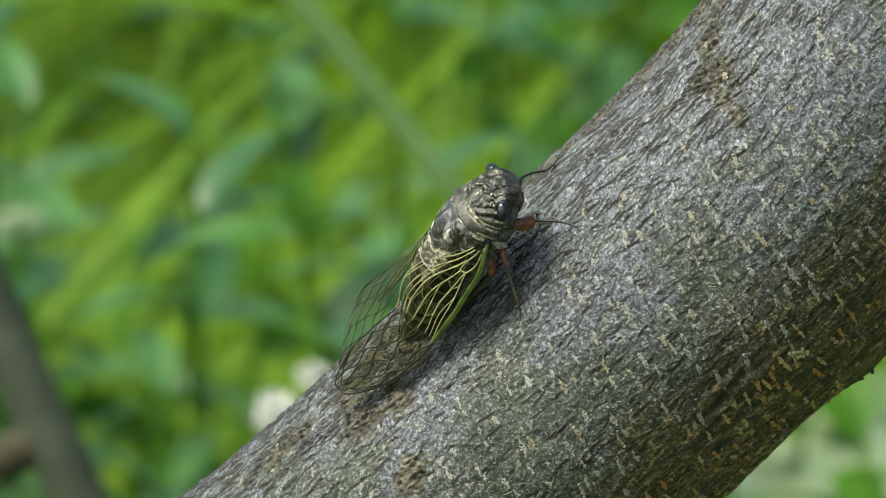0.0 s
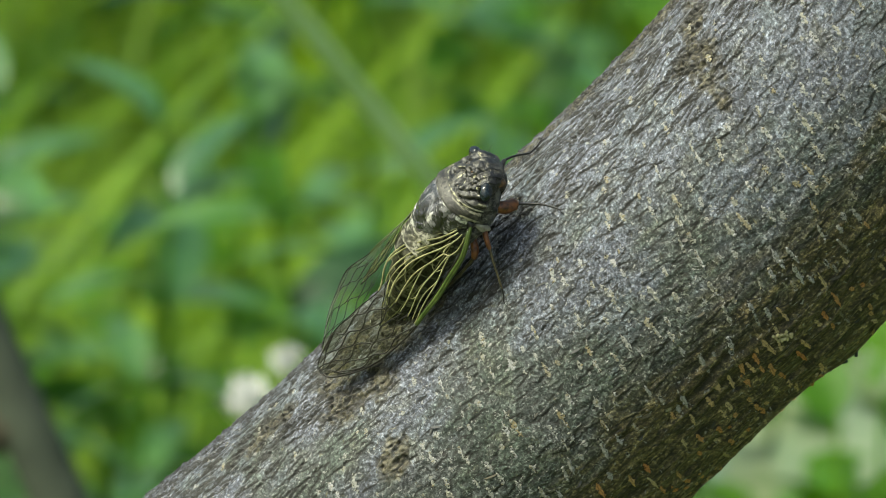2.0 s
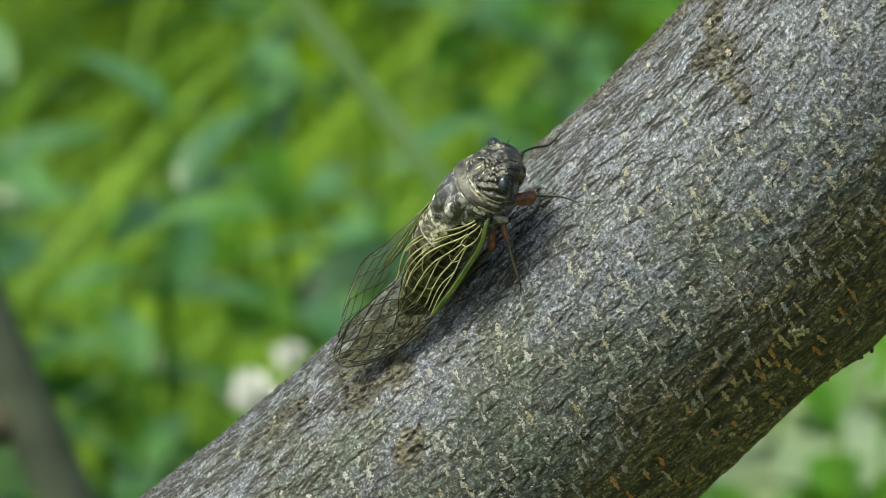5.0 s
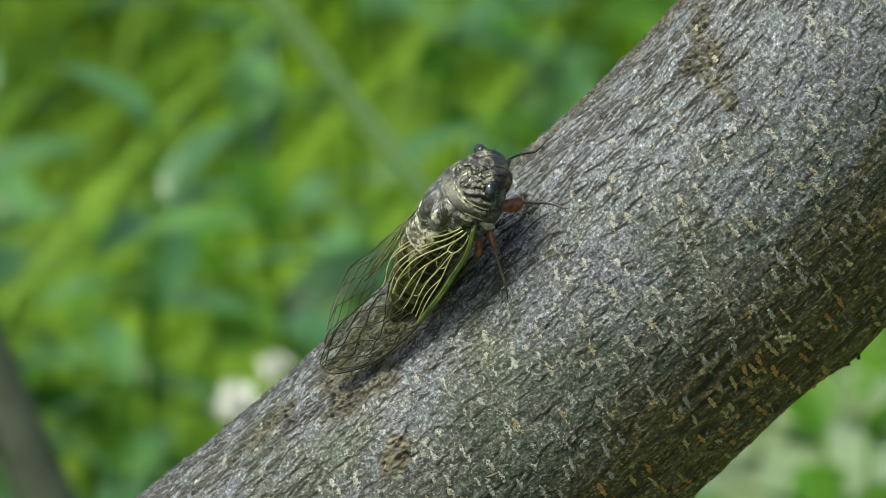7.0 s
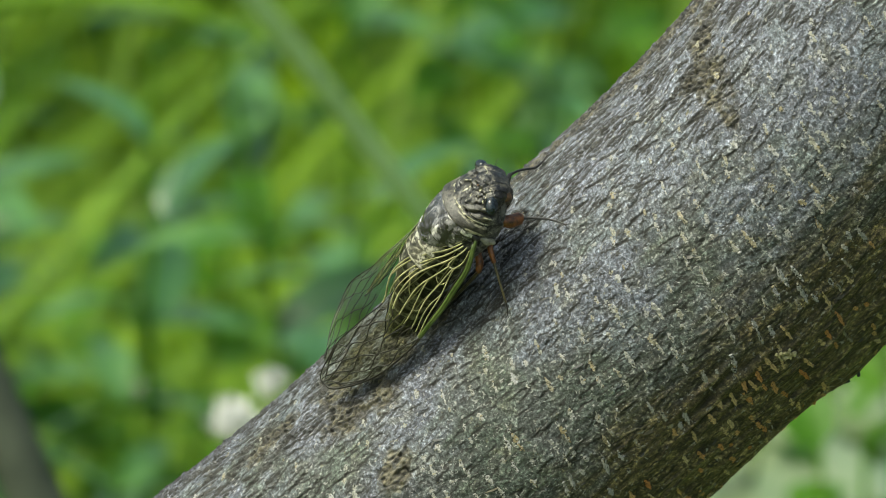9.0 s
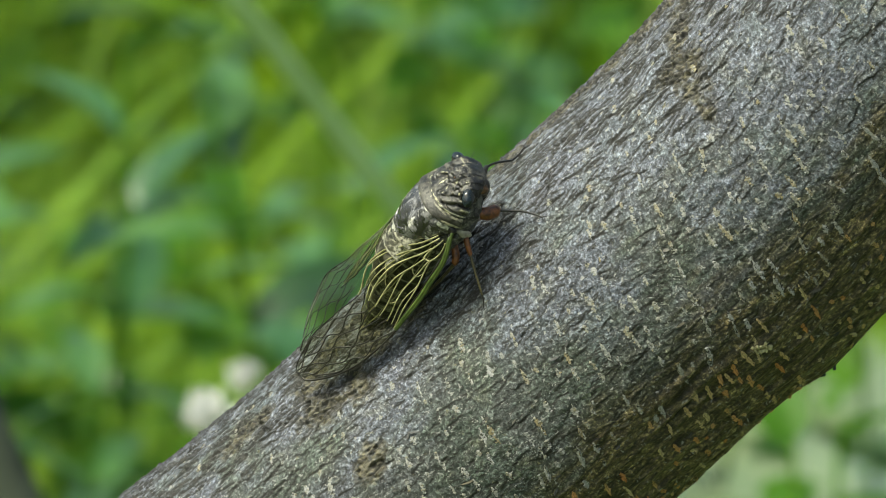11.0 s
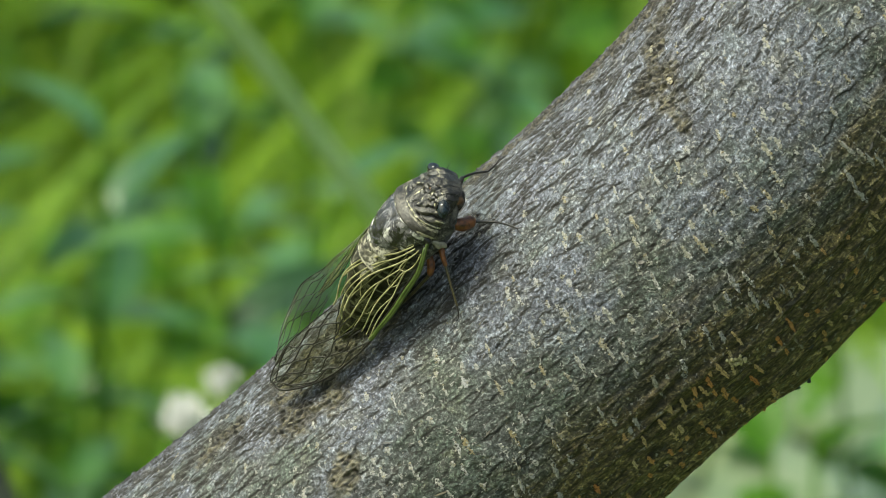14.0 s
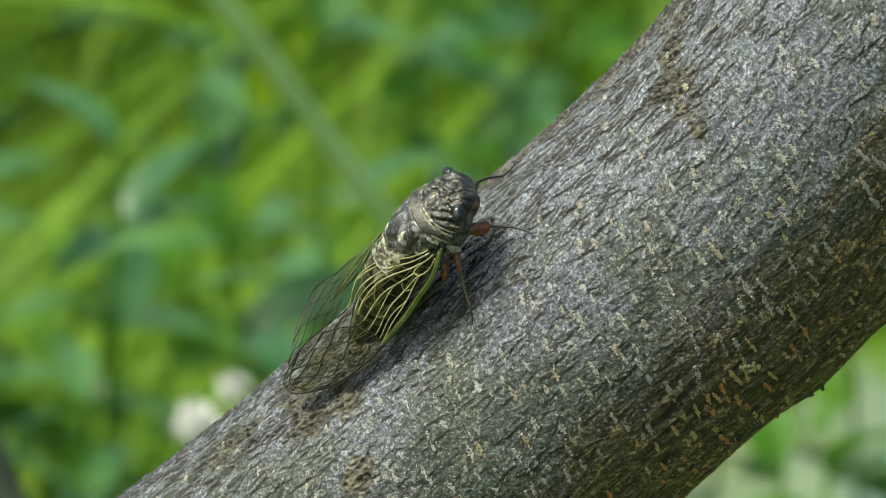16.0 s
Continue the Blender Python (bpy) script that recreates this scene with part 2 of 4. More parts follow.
STALK = leaf_material("pale_stalk", (0.34, 0.46, 0.18), (0.42, 0.54, 0.26), 30, 0.5, 0.2)
CULM = simple_material("pale_culm", (0.40, 0.60, 0.20), (0.50, 0.70, 0.30), 40, 0.5, 0.3, 0.2)
PETAL = simple_material("white_petal", (0.78, 0.80, 0.76), (0.90, 0.90, 0.88), 60, 0.6, 0.3, 0.2)
SOIL = simple_material("soil", (0.060, 0.075, 0.028), (0.120, 0.140, 0.055), 7, 0.95, 0.1, 0.8, 0.01)


# ---- building helpers ----
MM = 0.001


def part(name, bm, material, parent=None, label="", smooth=True):
    """Links a bmesh as one mesh object under a thing or a part."""
    me = bpy.data.meshes.new(name)
    bmesh.ops.recalc_face_normals(bm, faces=bm.faces)
    bm.to_mesh(me)
    bm.free()
    return mesh_part(name, me, material, parent, label, smooth)


def mesh_part(name, me, material, parent=None, label="", smooth=True):
    if material and not me.materials:
        me.materials.append(material)
    if smooth:
        me.polygons.foreach_set("use_smooth", [True] * len(me.polygons))
    ob = new(name, me)
    ob.parent = parent
    if label:
        ob["label"] = label
    return ob


def empty(name, m):
    ob = new(name)
    ob.empty_display_size = 0.01
    ob.matrix_world = m
    return ob


def bmesh_from(verts, faces):
    bm = bmesh.new()
    vs = [bm.verts.new(v) for v in verts]
    for f in faces:
        bm.faces.new([vs[i] for i in f])
    return bm


def spline(points, n):
    """n + 1 points of a smooth curve through the given ones, even in their order."""
    p = [np.array(q, float) for q in points]
    p = [2 * p[0] - p[1]] + p + [2 * p[-1] - p[-2]]
    out = []
    for k in range(n + 1):
        x = k / n * (len(p) - 3)
        i = min(int(x), len(p) - 4)
        f = x - i
        a, b, c, d = p[i:i + 4]
        out.append(0.5 * (2 * b + (c - a) * f + (2 * a - 5 * b + 4 * c - d) * f * f + (3 * b - a - 3 * c + d) * f ** 3))
    return out


def tube(points, radii, sides=8, steps=0, unit=MM, flat=1.0):
    """A tube with rounded ends along a smooth curve; points and radii in units."""
    steps = steps or 5 * (len(points) - 1)
    line = spline(points, steps)
    rad = [r[0] for r in spline([(r,) for r in radii], steps)]
    t0 = line[1] - line[0]
    t0 = t0 / np.linalg.norm(t0)
    t1 = line[-1] - line[-2]
    t1 = t1 / np.linalg.norm(t1)
    line = [line[0] - t0 * rad[0] * 0.7] + line + [line[-1] + t1 * rad[-1] * 0.7]
    rad = [rad[0] * 0.45] + rad + [rad[-1] * 0.45]
    up = np.array((0.3, 0.2, 0.93))
    verts, faces = [], []
    for i, q in enumerate(line):
        t = line[min(i + 1, len(line) - 1)] - line[max(i - 1, 0)]
        t = t / max(np.linalg.norm(t), 1e-9)
        e = np.cross(up, t)
        if np.linalg.norm(e) < 0.2:
            e = np.cross((1.0, 0.1, 0.0), t)
        e = e / np.linalg.norm(e)
        f = np.cross(t, e)
        for k in range(sides):
            w = 2 * math.pi * k / sides
            verts.append((q + rad[i] * (math.cos(w) * e + flat * math.sin(w) * f)) * unit)
    for i in range(len(line) - 1):
        for k in range(sides):
            a, b = i * sides + k, i * sides + (k + 1) % sides
            faces.append((a, b, b + sides, a + sides))
    faces.append(tuple(range(sides))[::-1])
    n = len(verts)
    faces.append(tuple(range(n - sides, n)))
    return bmesh_from(verts, faces)


def loft(sections, sides=40, rows=6, rough=0.0, grain=1.0, power=2.2, unit=MM, carve=None, mark=None):
    """A closed body through sections (y, z, half width, height above, height below). carve(x, y) lifts or sinks the upper side; mark(x, y) gives its pale markings."""
    line = spline(sections, rows * (len(sections) - 1))
    verts, faces, marks = [], [], []
    for y, z, hw, up, down in line:
        for k in range(sides):
            a = 2 * math.pi * k / sides
            c, s = math.cos(a), math.sin(a)
            x = math.copysign(abs(c) ** (2 / power), c) * max(hw, 0.02)
            h = math.copysign(abs(s) ** (2 / power), s) * max(up if s > 0 else down, 0.02)
            v = Vector((x, y, z + h))
            o = Vector((0, 0, 0)) if hw < 0.1 else Vector((c, 0, s))
            lift = rough * (noise.noise(v * grain) + 0.5 * noise.noise(v * grain * 2.7)) if rough else 0.0
            if carve and s > -0.5:
                lift += carve(x, y)
            marks.append(min(1.0, max(-1.0, mark(x, y))) if mark and s > -0.75 else 0.0)
            verts.append((v + o * lift) * unit)
    n = len(line)
    for i in range(n - 1):
        for k in range(sides):
            a, b = i * sides + k, i * sides + (k + 1) % sides
            faces.append((a, b, b + sides, a + sides))
    faces.append(tuple(range(sides))[::-1])
    faces.append(tuple(range((n - 1) * sides, n * sides)))
    bm = bmesh_from(verts, faces)
    if mark:
        layer = bm.verts.layers.float.new("mark")
        for v, value in zip(bm.verts, marks):
            v[layer] = value
    return bm


def blob(center, radii, rough=0.0, grain=1.0, turn=(0, 0, 0), detail=3, unit=MM):
    """An uneven rounded lump."""
    bm = bmesh.new()
    bmesh.ops.create_icosphere(bm, subdivisions=detail, radius=1.0)
    m = pose(*center, *turn)
    for v in bm.verts:
        q = Vector([v.co[i] * radii[i] for i in range(3)])
        q += v.co * rough * noise.noise(q * grain + Vector(center))
        v.co = (m @ q) * unit
    return bm


# ---- fast noise for the bark ----
def lattice(i, j, k):
    full = np.int64(0xFFFFFFFF)
    h = (i * 374761393 + j * 668265263 + k * 1442695041) & full
    h = ((h ^ (h >> 13)) * 1274126177) & full
    return ((h ^ (h >> 16)) & 0xFFFF) / 32767.5 - 1.0


def field(x, y, seed=0):
    """Smooth noise from -1 to 1 over the arrays x and y."""
    x, y = x + 500.0, y + 500.0
    i, j = np.floor(x).astype(np.int64), np.floor(y).astype(np.int64)
    u, v = x - i, y - j
    u, v = u * u * u * (u * (u * 6 - 15) + 10), v * v * v * (v * (v * 6 - 15) + 10)
    a, b = lattice(i, j, seed), lattice(i + 1, j, seed)
    c, d = lattice(i, j + 1, seed), lattice(i + 1, j + 1, seed)
    return (a + (b - a) * u) * (1 - v) + (c + (d - c) * u) * v


# ---- the limb ----
# Place on the limb: s, millimetres along it, and phi, degrees round it from the side that faces the camera.
RADIUS, LEAN = 32.2, 0.364
ALONG, OUT, NEAR = np.array((0.717, 0.697, 0.0)), np.array((0.697, -0.717, 0.0)), np.array((0.0, 0.0, 1.0))


def core(s):
    """The middle of the limb at s, in millimetres of the site."""
    s = np.asarray(s, float)[..., None]
    bow = -0.00125 * np.minimum(s + 25, 0) ** 2 - 0.002 * np.maximum(s - 40, 0) ** 2
    far = np.maximum(-s - 120, 0)
    return ALONG * s + OUT * (33.8 + np.maximum(bow, -6.0)) + NEAR * (s - 14.5) * LEAN + np.array((0.35, -1.0, 0.2)) * far ** 2 * 0.00042


def frame_at(s):
    s = np.asarray(s, float)
    t = core(s + 0.5) - core(s - 0.5)
    t /= np.linalg.norm(t, axis=-1, keepdims=True)
    e = OUT - (t @ OUT)[..., None] * t
    e /= np.linalg.norm(e, axis=-1, keepdims=True)
    return t, e, np.cross(e, t)


# The first three also paint in the shade beneath the folded wings.
SCARS_AND_SHADE = [(-52, -9, 5.0, 7.0), (-62, -16, 4.0, 8.0), (-50, 1, 3.5, 6.0), (-42, 64.5, 5.5, 5.5), (-34, 64, 4.2, 3.6), (-24, 64, 2.6, 2.4), (-53, 68, 3.5, 4.5), (-64, 72, 3.0, 5.0), (-43, -23, 5.0, 6.0), (-41, -15, 5.0, 4.0), (-58, -23, 5.0, 6.0), (-17, -21, 3.6, 4.5),
         (-60, -40, 3.0, 8.0), (-76, 82, 4.5, 9.0), (-79, 40, 4.0, 9.0), (-81, 58, 4.5, 10.0), (-83, 22, 3.5, 8.0), (-72, 92, 4.0, 8.0), (-78, 50, 3.2, 12.0), (-79, 70, 3.8, 10.0), (-78, 30, 2.8, 9.0), (-80, 98, 4.0, 10.0)]


def scar_mask(arc, s):
    m = np.zeros_like(arc)
    edge = 0.35 * field(arc / 2.5, s / 2.5, 91) + 0.25 * field(arc / 0.9, s / 0.9, 92)
    for phi, at, wide, high in SCARS_AND_SHADE:
        r = np.sqrt(((arc - radians(phi) * RADIUS) / wide) ** 2 + ((s - at) / high) ** 2)
        m = np.maximum(m, np.clip((1.0 + edge - r) / 0.45, 0, 1))
    return m


def girth(phi, s):
    """The limb's radius before its fine relief, phi in radians."""
    r = RADIUS + 0 * phi
    knot = np.exp(-((phi - 0.78) / 0.22) ** 2 - ((s - 38) / 9.0) ** 2)
    r = r + 0.9 * knot + 0.8 * np.exp(-((phi - 1.5) / 0.25) ** 2 - ((s - 40) / 5.0) ** 2)
    r = r + 1.1 / (1 + np.exp(-(s - 34) / 3.0)) * np.exp(-((phi - 1.6) / 0.6) ** 2)
    r = r + 1.0 * np.exp(-((phi + 0.25) / 0.25) ** 2 - ((s + 26) / 7.0) ** 2)
    r = r + 0.25 * field(phi * 2.2 + 7, s / 30, 5) + 4.0 * np.clip((-s - 200) / 500, 0, 3) - 9 * np.clip((s - 150) / 400, 0, 2)
    return r


def bark_relief(phi, s):
    """The bark's fine relief in millimetres, the scars' share and the fissures' share."""
    arc = phi * RADIUS
    scar = scar_mask(arc, s)
    lower = np.clip((phi - 0.35) / 0.5, 0, 1)
    upper = np.clip((-0.1 - phi) / 0.9, 0, 1)
    warp = 0.7 * field(arc / 3, s / 5, 41)
    relief = 0.12 * field(arc / 2.4 + warp, s / 6, 11) + 0.09 * field(arc / 0.9 + warp, s / 2.0, 12) + 0.04 * field(arc / 0.45, s / 0.8, 13)
    # low scales, overlapping along the limb
    g = 1.9 * field(arc / (2.0 - 0.5 * upper) + warp, s / 4.2, 14) + 0.35 * field(arc / 0.7, s / 1.2, 15)
    step = g - np.floor(g)
    here = np.clip(0.25 + 0.6 * upper + 0.5 * lower + 1.1 * field(arc / 4, s / 5, 16), 0, 1)
    relief += (0.12 + 0.10 * upper) * (step - 0.5) * here
    fissure = 0.55 * np.clip((step - 0.90) / 0.04, 0, 1) * np.clip(here * 2.6 - 0.6, 0, 1)
    # long wrinkles on the lower side
    r = field(arc / 1.2 + 0.8 * warp, s / 9, 17)
    relief += lower * (0.42 * r + 0.16 * field(arc / 0.55, s / 4, 18))
    fissure = np.maximum(fissure, lower * np.clip(1.2 - np.abs(r + 0.25) / 0.16, 0, 1) * np.clip(0.6 + field(arc / 3, s / 6, 19), 0, 1))
    swirl = np.exp(-((phi - 0.66) / 0.16) ** 2 - ((s - 28) / 12.0) ** 2)
    wave = np.sin(arc * 1.7 + 0.12 * s + 1.8 * field(arc / 4, s / 6, 20))
    relief += swirl * 0.5 * wave
    fissure = np.maximum(fissure, swirl * np.clip(-wave * 1.5 - 0.2, 0, 1) * 0.9)
    h = field(arc / 1.3 + 1.3 * warp, s / 3.4, 21) + 0.4 * field(arc / 0.6, s / 0.9, 22)
    swirled = np.sin(6.5 * h)
    rough = 0.26 * swirled + 0.30 * field(arc / 0.4, s / 0.7, 23) - 0.2
    fissure = np.maximum(fissure, scar * np.clip(-swirled * 1.6 - 0.75, 0, 1) * 0.9)
    return relief * (1 - 0.6 * scar) + scar * rough, scar, fissure


def crack_lines():
    """Short cracks along the bark: where, how long, how far their upper lip curls off, and their slant."""
    rnd = np.random.RandomState(17)
    out = []
    while len(out) < 3300:
        phi, at = rnd.uniform(-96, 70), rnd.uniform(-86, 106)
        keep = 0.30 + 0.70 * min(1.0, max(0.0, (-phi - 15) / 45))
        if rnd.rand() > keep:
            continue
        long = rnd.uniform(0.7, 2.6) if phi < -25 else rnd.choice((0.4, 0.6, 0.9, 1.4, 2.0, 3.0))
        lip = rnd.uniform(0.08, 0.28) * (1.3 if phi < -45 else 0.8 if phi < -25 else 0.5)
        out.append((radians(phi) * RADIUS, at, long, lip, rnd.uniform(-0.35, 0.35), rnd.uniform(0, 99)))
    return out


def cut_cracks(P, S, relief, fissure, columns, rows):
    """Cut the cracks into the even part of the bark's grid: a lip that curls up, then an undercut gap, coloured dark
    with the lip's shadow painted in.
    """
    arc, at = P[0, :columns] * RADIUS, S[:, 0]
    lead = rows[0]
    for a0, s0, long, lip, slant, seed in crack_lines():
        i0, i1 = np.searchsorted(at[lead:rows[1]], (s0 - long - 0.4, s0 + long + 0.4)) + lead
        j0, j1 = np.searchsorted(arc, (a0 - 2.4, a0 + 2.4))
        if i1 - i0 < 3 or j1 - j0 < 3:
            continue
        y = at[i0:i1, None] - s0
        bend = slant * y + 0.28 * field(y * 0.8 + seed, y * 0 + seed, 51) + 0.12 * field(y * 2.6 + seed, y * 0 + 3, 52)
        d = arc[None, j0:j1] - a0 - bend
        ends = np.clip(1.15 - np.abs(y / long) ** 2.2, 0, 1)
        rise = np.where(d < 0, np.exp(d / 0.32), 0.0) * lip
        gap = np.where((d >= 0) & (d < 0.42), -0.7 * lip * (1 - d / 0.42), 0.0)
        relief[i0:i1, j0:j1] += ends * (rise + gap)
        # Dark line of the gap, which also paints the lip's cast shade.
        dark = np.clip(1.9 - np.abs(d - 0.13) / (0.10 + 0.2 * lip), 0, 1) * np.clip(ends * 1.8, 0, 1)
        fissure[i0:i1, j0:j1] = np.maximum(fissure[i0:i1, j0:j1], dark)


def on_limb(phi_deg, s, lift=0.0):
    """The pose of a thing that lies on the bark: x round the limb, y along it, z outwards."""
    phi = radians(phi_deg)
    t, e, w = frame_at(s)
    out = math.sin(phi) * e + math.cos(phi) * w
    rd = math.cos(phi) * e - math.sin(phi) * w
    r = float(girth(np.array(phi), np.array(float(s)))) + float(bark_relief(np.array([phi]), np.array([float(s)]))[0][0]) * 0.8 + lift
    q = (core(s) + out * r) * MM
    m = Matrix(((rd[0], t[0], out[0], q[0]), (rd[1], t[1], out[1], q[1]), (rd[2], t[2], out[2], q[2]), (0, 0, 0, 1)))
    return m


def ring_angles():
    near = np.arange(radians(-103), radians(103), 0.21 / RADIUS)
    back = np.linspace(near[-1], near[0] + 2 * math.pi, 42)[1:-1]
    return np.concatenate((near, back))


def build_limb():
    phi = ring_angles()
    low = -np.cumsum(np.linspace(2.0, 40.0, 46))[::-1] - 92
    high = np.cumsum(np.linspace(2.0, 22.0, 24)) + 112
    s = np.concatenate((low, np.arange(-90, 110, 0.22), high))
    P, S = np.meshgrid(phi, s)
    relief, scar, fissure = bark_relief(P, S)
    cut_cracks(P, S, relief, fissure, len(phi) - 40, (len(low), len(s) - len(high)))
    fade = np.clip((np.abs(S - 10) - 102) / 20, 0, 1)
    R = girth(P, S) + relief * (1 - 0.5 * fade)
    R[-1] *= 0.5
    t, e, w = frame_at(s)
    xyz = core(s)[:, None, :] + R[..., None] * (np.sin(P)[..., None] * e[:, None, :] + np.cos(P)[..., None] * w[:, None, :])
    rows, cols = P.shape
    idx = np.arange(rows * cols).reshape(rows, cols)
    nxt = np.roll(idx, -1, axis=1)
    quads = np.stack((idx[:-1], nxt[:-1], nxt[1:], idx[1:]), -1).reshape(-1, 4)
    me = bpy.data.meshes.new("bark")
    me.vertices.add(rows * cols)
    me.vertices.foreach_set("co", (xyz * MM).astype(np.float32).ravel())
    me.loops.add(quads.size)
    me.loops.foreach_set("vertex_index", quads.astype(np.int32).ravel())
    me.polygons.add(len(quads))
    me.polygons.foreach_set("loop_start", np.arange(0, quads.size, 4, dtype=np.int32))
    me.polygons.foreach_set("loop_total", np.full(len(quads), 4, dtype=np.int32))
    me.update(calc_edges=True)
    uv = me.uv_layers.new(name="UVMap")
    U = np.stack((P * RADIUS, S), -1).reshape(-1, 2)[quads.ravel()]
    uv.data.foreach_set("uv", U.astype(np.float32).ravel())
    a = me.attributes.new("scar", "FLOAT", "POINT")
    a.data.foreach_set("value", scar.astype(np.float32).ravel())
    f = me.attributes.new("fissure", "FLOAT", "POINT")
    f.data.foreach_set("value", fissure.astype(np.float32).ravel())
    arc = P * RADIUS
    # Bark turns brown with the angle, towards the lower side.
    brown_share = np.clip((P - 0.28 + 0.16 * field(arc / 6, S / 14, 71) + 0.16 * field(arc / 1.6, S / 5, 72)) / 0.36, 0, 0.95)
    # Skylight on the upper side, painted in as a share of paler lilac.
    skylit = np.clip((0.008 * np.minimum(S, 50) - 0.08 - P + 0.45 * field(arc / 9, S / 14, 73) + 0.30 * field(arc / 2.2, S / 3.5, 74)) / 0.55, 0, 1)
    w = me.attributes.new("skylit", "FLOAT", "POINT")
    w.data.foreach_set("value", skylit.astype(np.float32).ravel())
    b = me.attributes.new("brown_side", "FLOAT", "POINT")
    b.data.foreach_set("value", brown_share.astype(np.float32).ravel())
    me.validate()
    limb = empty("tree_limb", SITE)
    tagged(limb, "leaning grey-barked tree limb dotted with tan pores and brown scars", "tree limb")
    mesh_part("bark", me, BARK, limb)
    return limb


LIMB = build_limb()


def grain(verts, faces, rnd, x0, y0, rx, ry, high):
    """One corky grain: a low uneven dome of fifteen faces."""
    first, n = len(verts), 5
    turn = rnd.uniform(0, 6.28)
    for r, z in ((1.0, -0.12), (0.72, high * 0.75)):
        for k in range(n):
            w = turn + 2 * math.pi * k / n
            j = rnd.uniform(0.6, 1.35)
            verts.append((x0 + rx * r * j * math.cos(w), y0 + ry * r * j * math.sin(w), z))
    verts.append((x0, y0, high))
    for k in range(n):
        a, b = first + k, first + (k + 1) % n
        faces.append((a, b, b + n, a + n))
        faces.append((a + n, b + n, first + 2 * n))


def build_lenticels():
    """Corky pores, each a flat spindle with raised grains that runs round the limb."""
    rnd = random.Random(4)
    shapes = []
    for v in range(12):
        verts, faces = [], []
        n = 11
        for i in range(n):
            x = -1 + 2 * i / (n - 1)
            half = (1.02 - x * x) ** 0.65
            lo, hi = -half * rnd.uniform(0.35, 1.15), half * rnd.uniform(0.35, 1.15)
            verts += [(x, lo, -0.10), (x, (lo + hi) / 2 + 0.15 * rnd.uniform(-1, 1), rnd.uniform(0.01, 0.09)), (x, hi, -0.10)]
        faces += [(3 * i + k, 3 * i + k + 1, 3 * i + k + 4, 3 * i + k + 3) for i in range(n - 1) for k in (0, 1)]
        for g in range(5):
            x0 = -0.75 + 1.5 * g / 4 + rnd.uniform(-0.15, 0.15)
            half = (1.05 - x0 * x0) ** 0.5
            grain(verts, faces, rnd, x0, rnd.uniform(-0.6, 0.6) * half, rnd.uniform(0.10, 0.22), rnd.uniform(0.25, 0.60), rnd.uniform(0.08, 0.17))
        me = bpy.data.meshes.new("lenticel")
        me.from_pydata([(x * 0.001, y * 0.001, z * 0.001) for x, y, z in verts], [], faces)
        me.materials.append(PORE if v % 2 else PORE_PALE)
        me.polygons.foreach_set("use_smooth", [True] * len(me.polygons))
        shapes.append(me)
    named = [(51, 44.5, 1.9, 0.55), (47, 29.5, 2.2, 0.6), (40, 26, 1.6, 0.6), (43, 23, 1.5, 0.6), (36, 19, 1.5, 0.5), (58, 33, 1.6, 0.5), (33, 42, 1.5, 0.6), (30, 12, 1.5, 0.5),
             (8, -5, 1.3, 0.55), (18, 2, 1.6, 0.5), (22, 9, 1.4, 0.45), (12, -13, 1.2, 0.5), (25, -2, 1.7, 0.5), (52, 16, 1.6, 0.5)]
    placed = []
    for phi, s, a, b in named:
        placed.append((phi, s, a, b))
    tries = 0
    while len(placed) < 760 and tries < 30000:
        tries += 1
        phi, s = rnd.uniform(-74, 86), rnd.uniform(-80, 102)
        if rnd.random() > 0.22 + 0.78 * min(1, max(0, (phi + 40) / 50)):
            continue
        if any(abs(phi - p) * 0.56 < 0.8 * (a + 0.7) and abs(s - q) < 1.7 for p, q, a, b in placed):
            continue
        size = rnd.choice((0.6, 0.9, 1.1, 1.3, 1.6, 2.0)) * (0.45 if phi < -25 else 0.75 if phi < -5 else 1.25 if phi > 20 else 1.0)
        placed.append((phi, s, size, rnd.uniform(0.48, 0.80) * (0.75 if size < 0.7 or phi > 20 else 1.0)))
    placed.sort(key=lambda q: -q[0])
    rest_v, rest_f = [], []
    for k, (phi, s, a, b) in enumerate(placed):
        m = on_limb(phi, s, 0.06 if phi < 20 else 0.16) @ pose(0, 0, 0, 0, 0, rnd.uniform(-8, 8) - (14 if phi < 22 else 20)) @ Matrix.Diagonal((a, b, 1.0 if a > 1 else 0.7, 1))
        me = rnd.choice(shapes[1::2] if rnd.random() < min(0.95, max(0.05, (phi + 5) / 35)) else shapes[0::2])
        if k < 300:
            ob = new("lenticel", me)
            ob.parent = LIMB
            ob.matrix_local = m
        else:
            first = len(rest_v)
            rest_v += [tuple(m @ v.co) for v in me.vertices]
            rest_f += [tuple(first + i for i in f.vertices) for f in me.polygons]
    me = bpy.data.meshes.new("small_lenticels")
    me.from_pydata(rest_v, [], rest_f)
    tagged(mesh_part("small_lenticels", me, PORE_REST, LIMB), "tan corky pores", "", "", "stuff")


